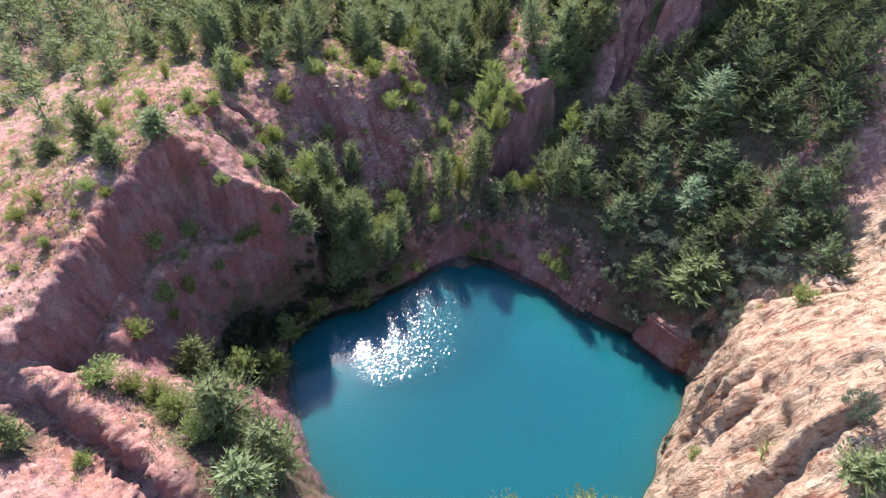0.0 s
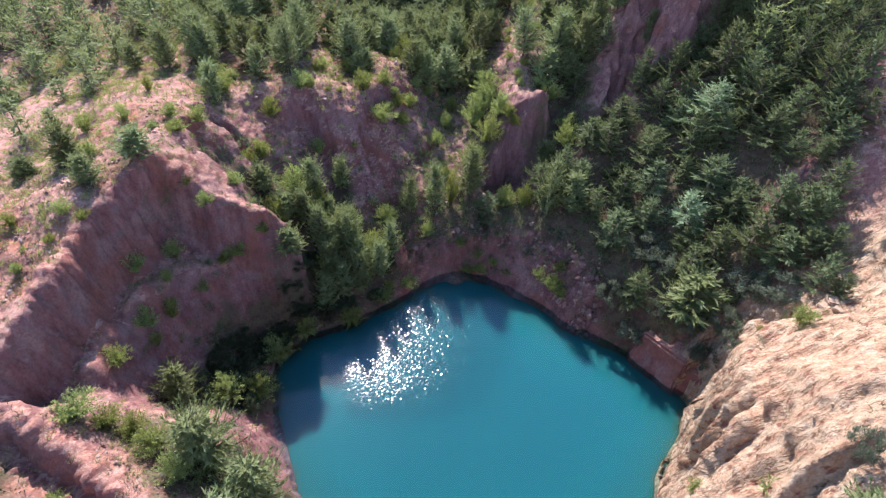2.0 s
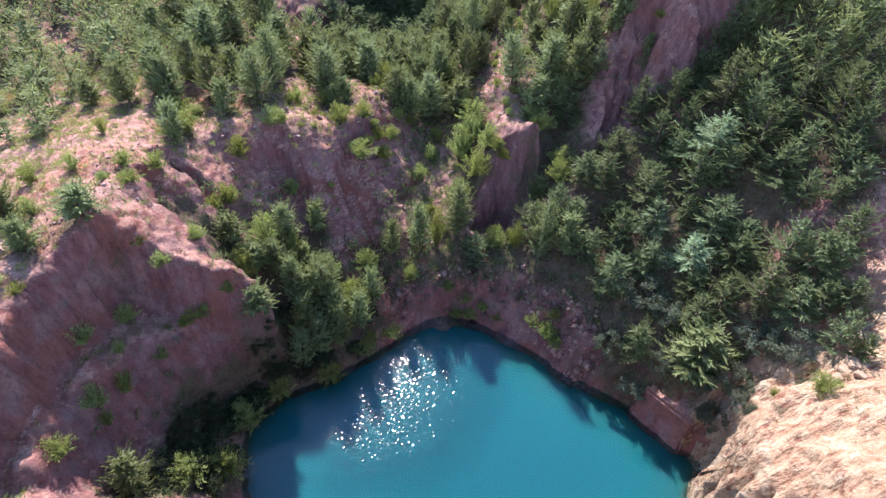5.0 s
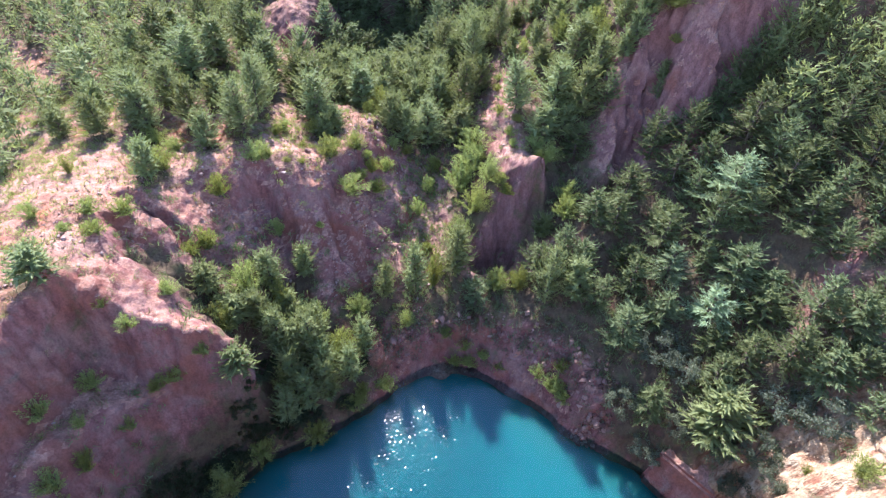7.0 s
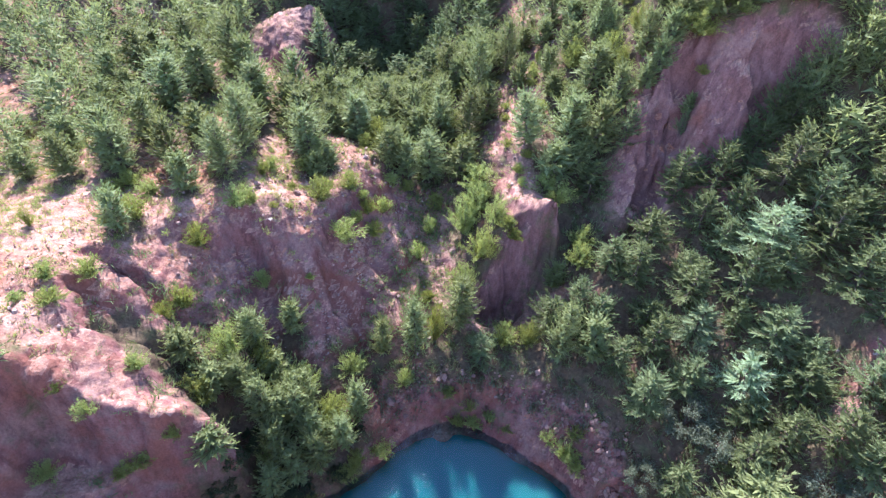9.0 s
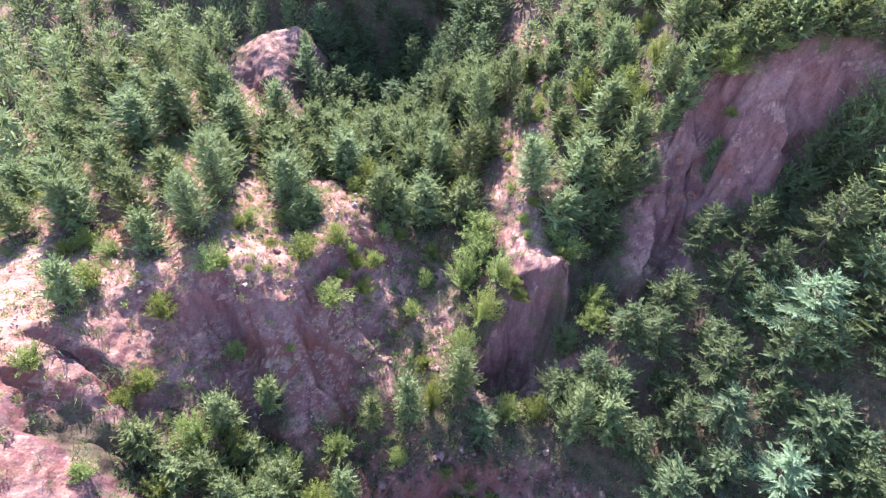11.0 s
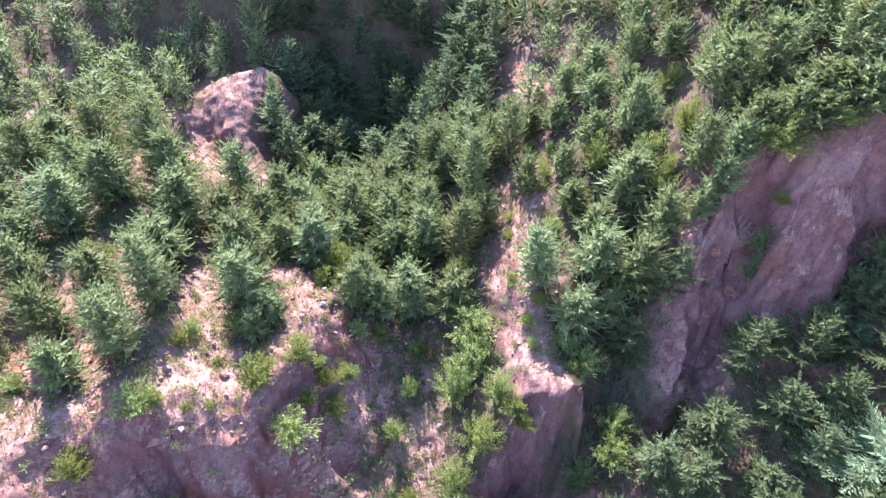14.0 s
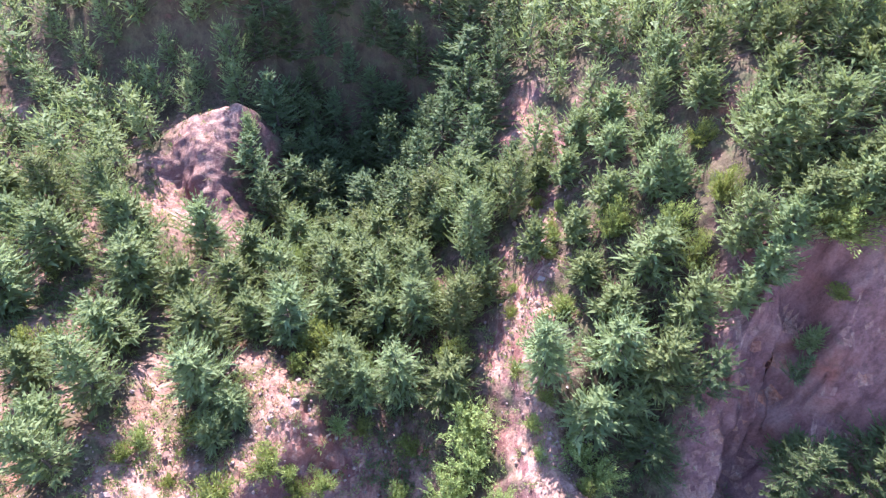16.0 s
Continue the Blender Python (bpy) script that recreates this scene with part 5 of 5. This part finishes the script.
far_verts = []
for (kind, stand, x, y, tall, wide), z in zip(GROWN, feet):
    if z < -0.2:
        continue
    if y > (106 if -13 < x < 12 else 84) or x < -32 or x > 33 and y > 56:
        # the woods beyond, too many to tell apart
        v = SHAPES[choice.randrange(3)] * (wide / 3.4 * 1.15, wide / 3.4 * 1.15, tall / 4.2)
        a = choice.uniform(0, 6.28)
        v = np.column_stack([v[:, 0] * math.cos(a) - v[:, 1] * math.sin(a) + x, v[:, 0] * math.sin(a) + v[:, 1] * math.cos(a) + y, v[:, 2] + z])
        far_verts.append(v)
        far_wood.add(*tube([(x, y, z - 0.3), (x, y, z + tall * 0.5), (x, y, z + tall * 0.9)], [0.08, 0.05, 0.02], 4))
    else:
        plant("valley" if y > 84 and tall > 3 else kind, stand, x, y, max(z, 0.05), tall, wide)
far_verts = np.concatenate(far_verts)
woods = mesh_object("far_woods", far_verts, np.arange(len(far_verts)).reshape(-1, 3), PINE, smooth=False)
tagged(woods, "crowns of the dense green pine wood beyond the pit", "woods", kind="stuff")
stems = far_wood.object("far_trunks", BARK, None)
tagged(stems, "slender brown trunks of the pine wood beyond the pit", "woods", kind="stuff")
for models in MODELS.values():
    for _, _, root in models:
        for part_ob in (*root.children, root):
            bpy.data.objects.remove(part_ob)

# ---- low growth and loose stones on the bare ground ----
def spots_on(names, count, spread, seed, steepest=0.9):
    """Random places near the named lines."""
    rng = np.random.default_rng(seed)
    pts = np.array([p for n in names for p in along(LINES[n], 0.5)])
    pick = pts[rng.integers(0, len(pts), count)][:, :2] + rng.normal(0, spread, (count, 2))
    x, y = pick[:, 0], pick[:, 1]
    slope = np.hypot(height(x + 0.4, y) - height(x - 0.4, y), height(x, y + 0.4) - height(x, y - 0.4)) / 0.8
    keep = (shore_distance(x, y) < -0.5) & (slope < steepest)
    return pick[keep]


def tufts(name, places, blades, size, mat, label, category, seed):
    rng = np.random.default_rng(seed)
    z = height(places[:, 0], places[:, 1])
    big = rng.uniform(0.5, 1.4, len(places))
    foot = np.repeat(np.column_stack([places, z]), blades, 0)
    scale = np.repeat(big, blades)
    foot[:, :2] += rng.normal(0, 1, (len(foot), 2)) * (0.45 * size * scale)[:, None]
    foot[:, 2] += rng.uniform(-0.02, 0.35, len(foot)) * size * scale
    way = rng.normal(0, 0.55, foot.shape) + (0, 0, 0.8)
    pile = Pile()
    pile.blades(foot, way, rng.uniform(0.6, 1.3, len(foot)) * size * scale, rng.uniform(0.05, 0.09, len(foot)) * size * scale, rng)
    return tagged(pile.object(name, mat, None), label, category, kind="stuff")


def stones(name, places, size, mat, label, seed):
    """Broken stones of uneven shape, half sunk in the ground."""
    rng = np.random.default_rng(seed)
    z = height(places[:, 0], places[:, 1])
    shape = np.array([(1, 0, 0), (-1, 0, 0), (0, 1, 0), (0, -1, 0), (0, 0, 1), (0, 0, -1), (0.6, 0.6, 0.55), (-0.6, 0.55, 0.6), (0.55, -0.6, 0.6), (-0.6, -0.6, 0.5)])
    tris = [(4, 6, 7), (4, 8, 6), (4, 9, 8), (4, 7, 9), (6, 0, 2), (6, 2, 7), (7, 2, 1), (7, 1, 9), (9, 1, 3), (9, 3, 8), (8, 3, 0), (8, 0, 6), (5, 2, 0), (5, 1, 2), (5, 3, 1), (5, 0, 3)]
    verts, faces = [], []
    for (x, y), zz in zip(places, z):
        s = size * rng.lognormal(0, 0.5)
        v = shape * rng.uniform(0.6, 1.25, shape.shape) * s * rng.uniform(0.6, 1.3, 3)
        a, b = rng.uniform(0, 6.28), rng.normal(0, 0.5)
        turn = np.array(Euler((b, b * 0.5, a)).to_matrix())
        base = len(verts)
        verts += (v @ turn.T + (x, y, zz + 0.25 * s)).tolist()
        faces += [tuple(base + i for i in f) for f in tris]
    ob = mesh_object(name, verts, faces, mat, smooth=False)
    return tagged(ob, label, "stones", kind="stuff")


def stone_material(name, stops):
    m, t = material(name)
    island = node(t, "ShaderNodeNewGeometry").outputs["Random Per Island"]
    where = node(t, "ShaderNodeNewGeometry").outputs["Position"]
    colour = ramp(t, island, stops)
    colour = mixed(t, 1.0, colour, ramp(t, noise_at(t, where, 9.0), [(0.3, (0.6, 0.6, 0.6)), (0.6, (1, 1, 1))]), "MULTIPLY")
    p = node(t, "ShaderNodeBsdfPrincipled", Base_Color=colour, Roughness=0.9)
    finish(t, p.outputs[0])
    return m


STONE = stone_material("broken_stone", [(0.0, (0.17, 0.08, 0.066)), (0.4, (0.26, 0.155, 0.13)), (0.8, (0.32, 0.215, 0.185)), (1.0, (0.37, 0.27, 0.235))])
PALE = stone_material("sandstone", [(0.0, (0.30, 0.19, 0.12)), (0.5, (0.38, 0.27, 0.185)), (1.0, (0.45, 0.35, 0.26))])
BARE = ["left_plateau", "left_outer", "mid_crest", "mid_back", "near_bench"]
tufts("dry_grass", spots_on(BARE + ["spine", "right_shoulder", "sand_top", "right_strip", "scarp", "left_crest", "near_scarp"], 4400, 2.4, 1), 14, 0.32, DRY, "dry yellow-green grass tufts on the clay", "grass", 2)
tufts("low_plants", np.concatenate([spots_on(BARE + ["gully", "spine_west", "spine"], 2300, 2.6, 3, 1.3), spots_on(["west_wood", "mid_back", "left_outer"], 3000, 4.6, 31, 1.3)]), 22, 0.3, LEAF, "low green plants scattered over the bare slopes", "plants", 4)
tufts("undergrowth", spots_on(["hollow", "spur_side", "far_shelf", "right_wood", "right_wood_up", "gully", "mid_foot", "near_bench_edge", "west_wood", "spine_east", "right_top_wood", "left_foot", "valley"], 3400, 2.0, 5, 3.0), 20, 0.46, FIR, "dark green undergrowth between the trees", "undergrowth", 6)
tufts("shore_plants", spots_on(["far_band", "left_foot", "near_bank"], 900, 0.9, 7, 3.0), 18, 0.4, GREY, "grey-green plants along the lake shore", "plants", 8)
stones("rubble", np.concatenate([spots_on(["mid_crest", "mid_back", "mid_face", "spine", "right_strip", "gully", "left_plateau"], 5200, 1.6, 9, 1.2), spots_on(["near_scarp", "near_bench"], 350, 1.5, 19)]), 0.07, STONE, "broken pink and grey stones lying on the slopes", 11)
stones("sandstone_blocks", spots_on(["sand_crest", "sand_face", "right_shoulder", "sand_top"], 420, 1.3, 12, 3.0), 0.045, PALE, "loose pale sandstone blocks on the ledges", 13)
RED_STONE = stone_material("red_stone", [(0.0, (0.12, 0.05, 0.04)), (0.5, (0.21, 0.105, 0.085)), (1.0, (0.30, 0.19, 0.155))])
stones("shore_rubble", spots_on(["far_band"], 800, 0.8, 10, 3.0), 0.1, RED_STONE, "dark red broken stones on the bank above the water", 27)
pile_rng = np.random.default_rng(23)
stones("rock_pile", np.column_stack([pile_rng.normal(17.2, 0.8, 260), pile_rng.normal(40.2, 1.1, 260)]), 0.15, RED_STONE, "sunlit heap of broken red rock above the shore", 24)


def boulder(name, length, depth, tall, place, turn, label, seed, mat=SOIL, edge=0.22, rough=0.28):
    """A block of bedrock with flat broken faces and worn edges, standing in the water."""
    bm = bmesh.new()
    bmesh.ops.create_cube(bm, size=1.0)
    bmesh.ops.scale(bm, vec=(length, depth, tall), verts=bm.verts)
    bmesh.ops.bevel(bm, geom=list(bm.edges), offset=edge, segments=2, affect="EDGES")
    bmesh.ops.subdivide_edges(bm, edges=list(bm.edges), cuts=4 if length > 2 else 1, use_grid_fill=True)
    for v in bm.verts:
        n = noise.fractal(Vector((v.co.x, v.co.y, v.co.z)) * (0.17 / rough) + Vector((seed, 0, 0)), 1.0, 2.0, 4)
        v.co += v.normal * rough * n
        v.co.x *= 1 - 0.12 * (v.co.z / tall + 0.5)
        v.co.y += 0.25 * v.co.z
    me = bpy.data.meshes.new(name)
    bm.to_mesh(me)
    bm.free()
    me.materials.append(mat)
    ob = new(name, me)
    ob.matrix_world = pose(*place, 0, 0, turn)
    return tagged(ob, label, "rock")


boulder("shore_rock", 5.4, 3.0, 4.4, (24.2, 34.3, 1.0), -51, "big brown block of bedrock standing in the lake", 3.0)

for x, y, size, turn in ((32.6, 30.9, 0.7, 20), (33.4, 31.3, 0.9, 70), (33.1, 30.2, 0.55, 130), (31.8, 30.4, 0.6, 200), (35.2, 33.4, 0.8, 310), (27.6, 29.6, 0.7, 40)):
    stone = boulder("sandstone_boulder", size * 1.4, size, size * 0.8, (x, y, float(height(x, y)) + 0.15 * size), turn, "pale sandstone boulder lying on the shoulder of the ledge", x, PALE, 0.1 * size, 0.12 * size)
    tagged(stone, "pale sandstone boulder lying on the shoulder of the ledge", "rock", "boulders on the sandstone ledge")
boulder("bedrock_block", 3.0, 2.2, 3.2, (26.2, 32.2, 0.9), -35, "smaller brown block of bedrock beside the lake", 8.0)
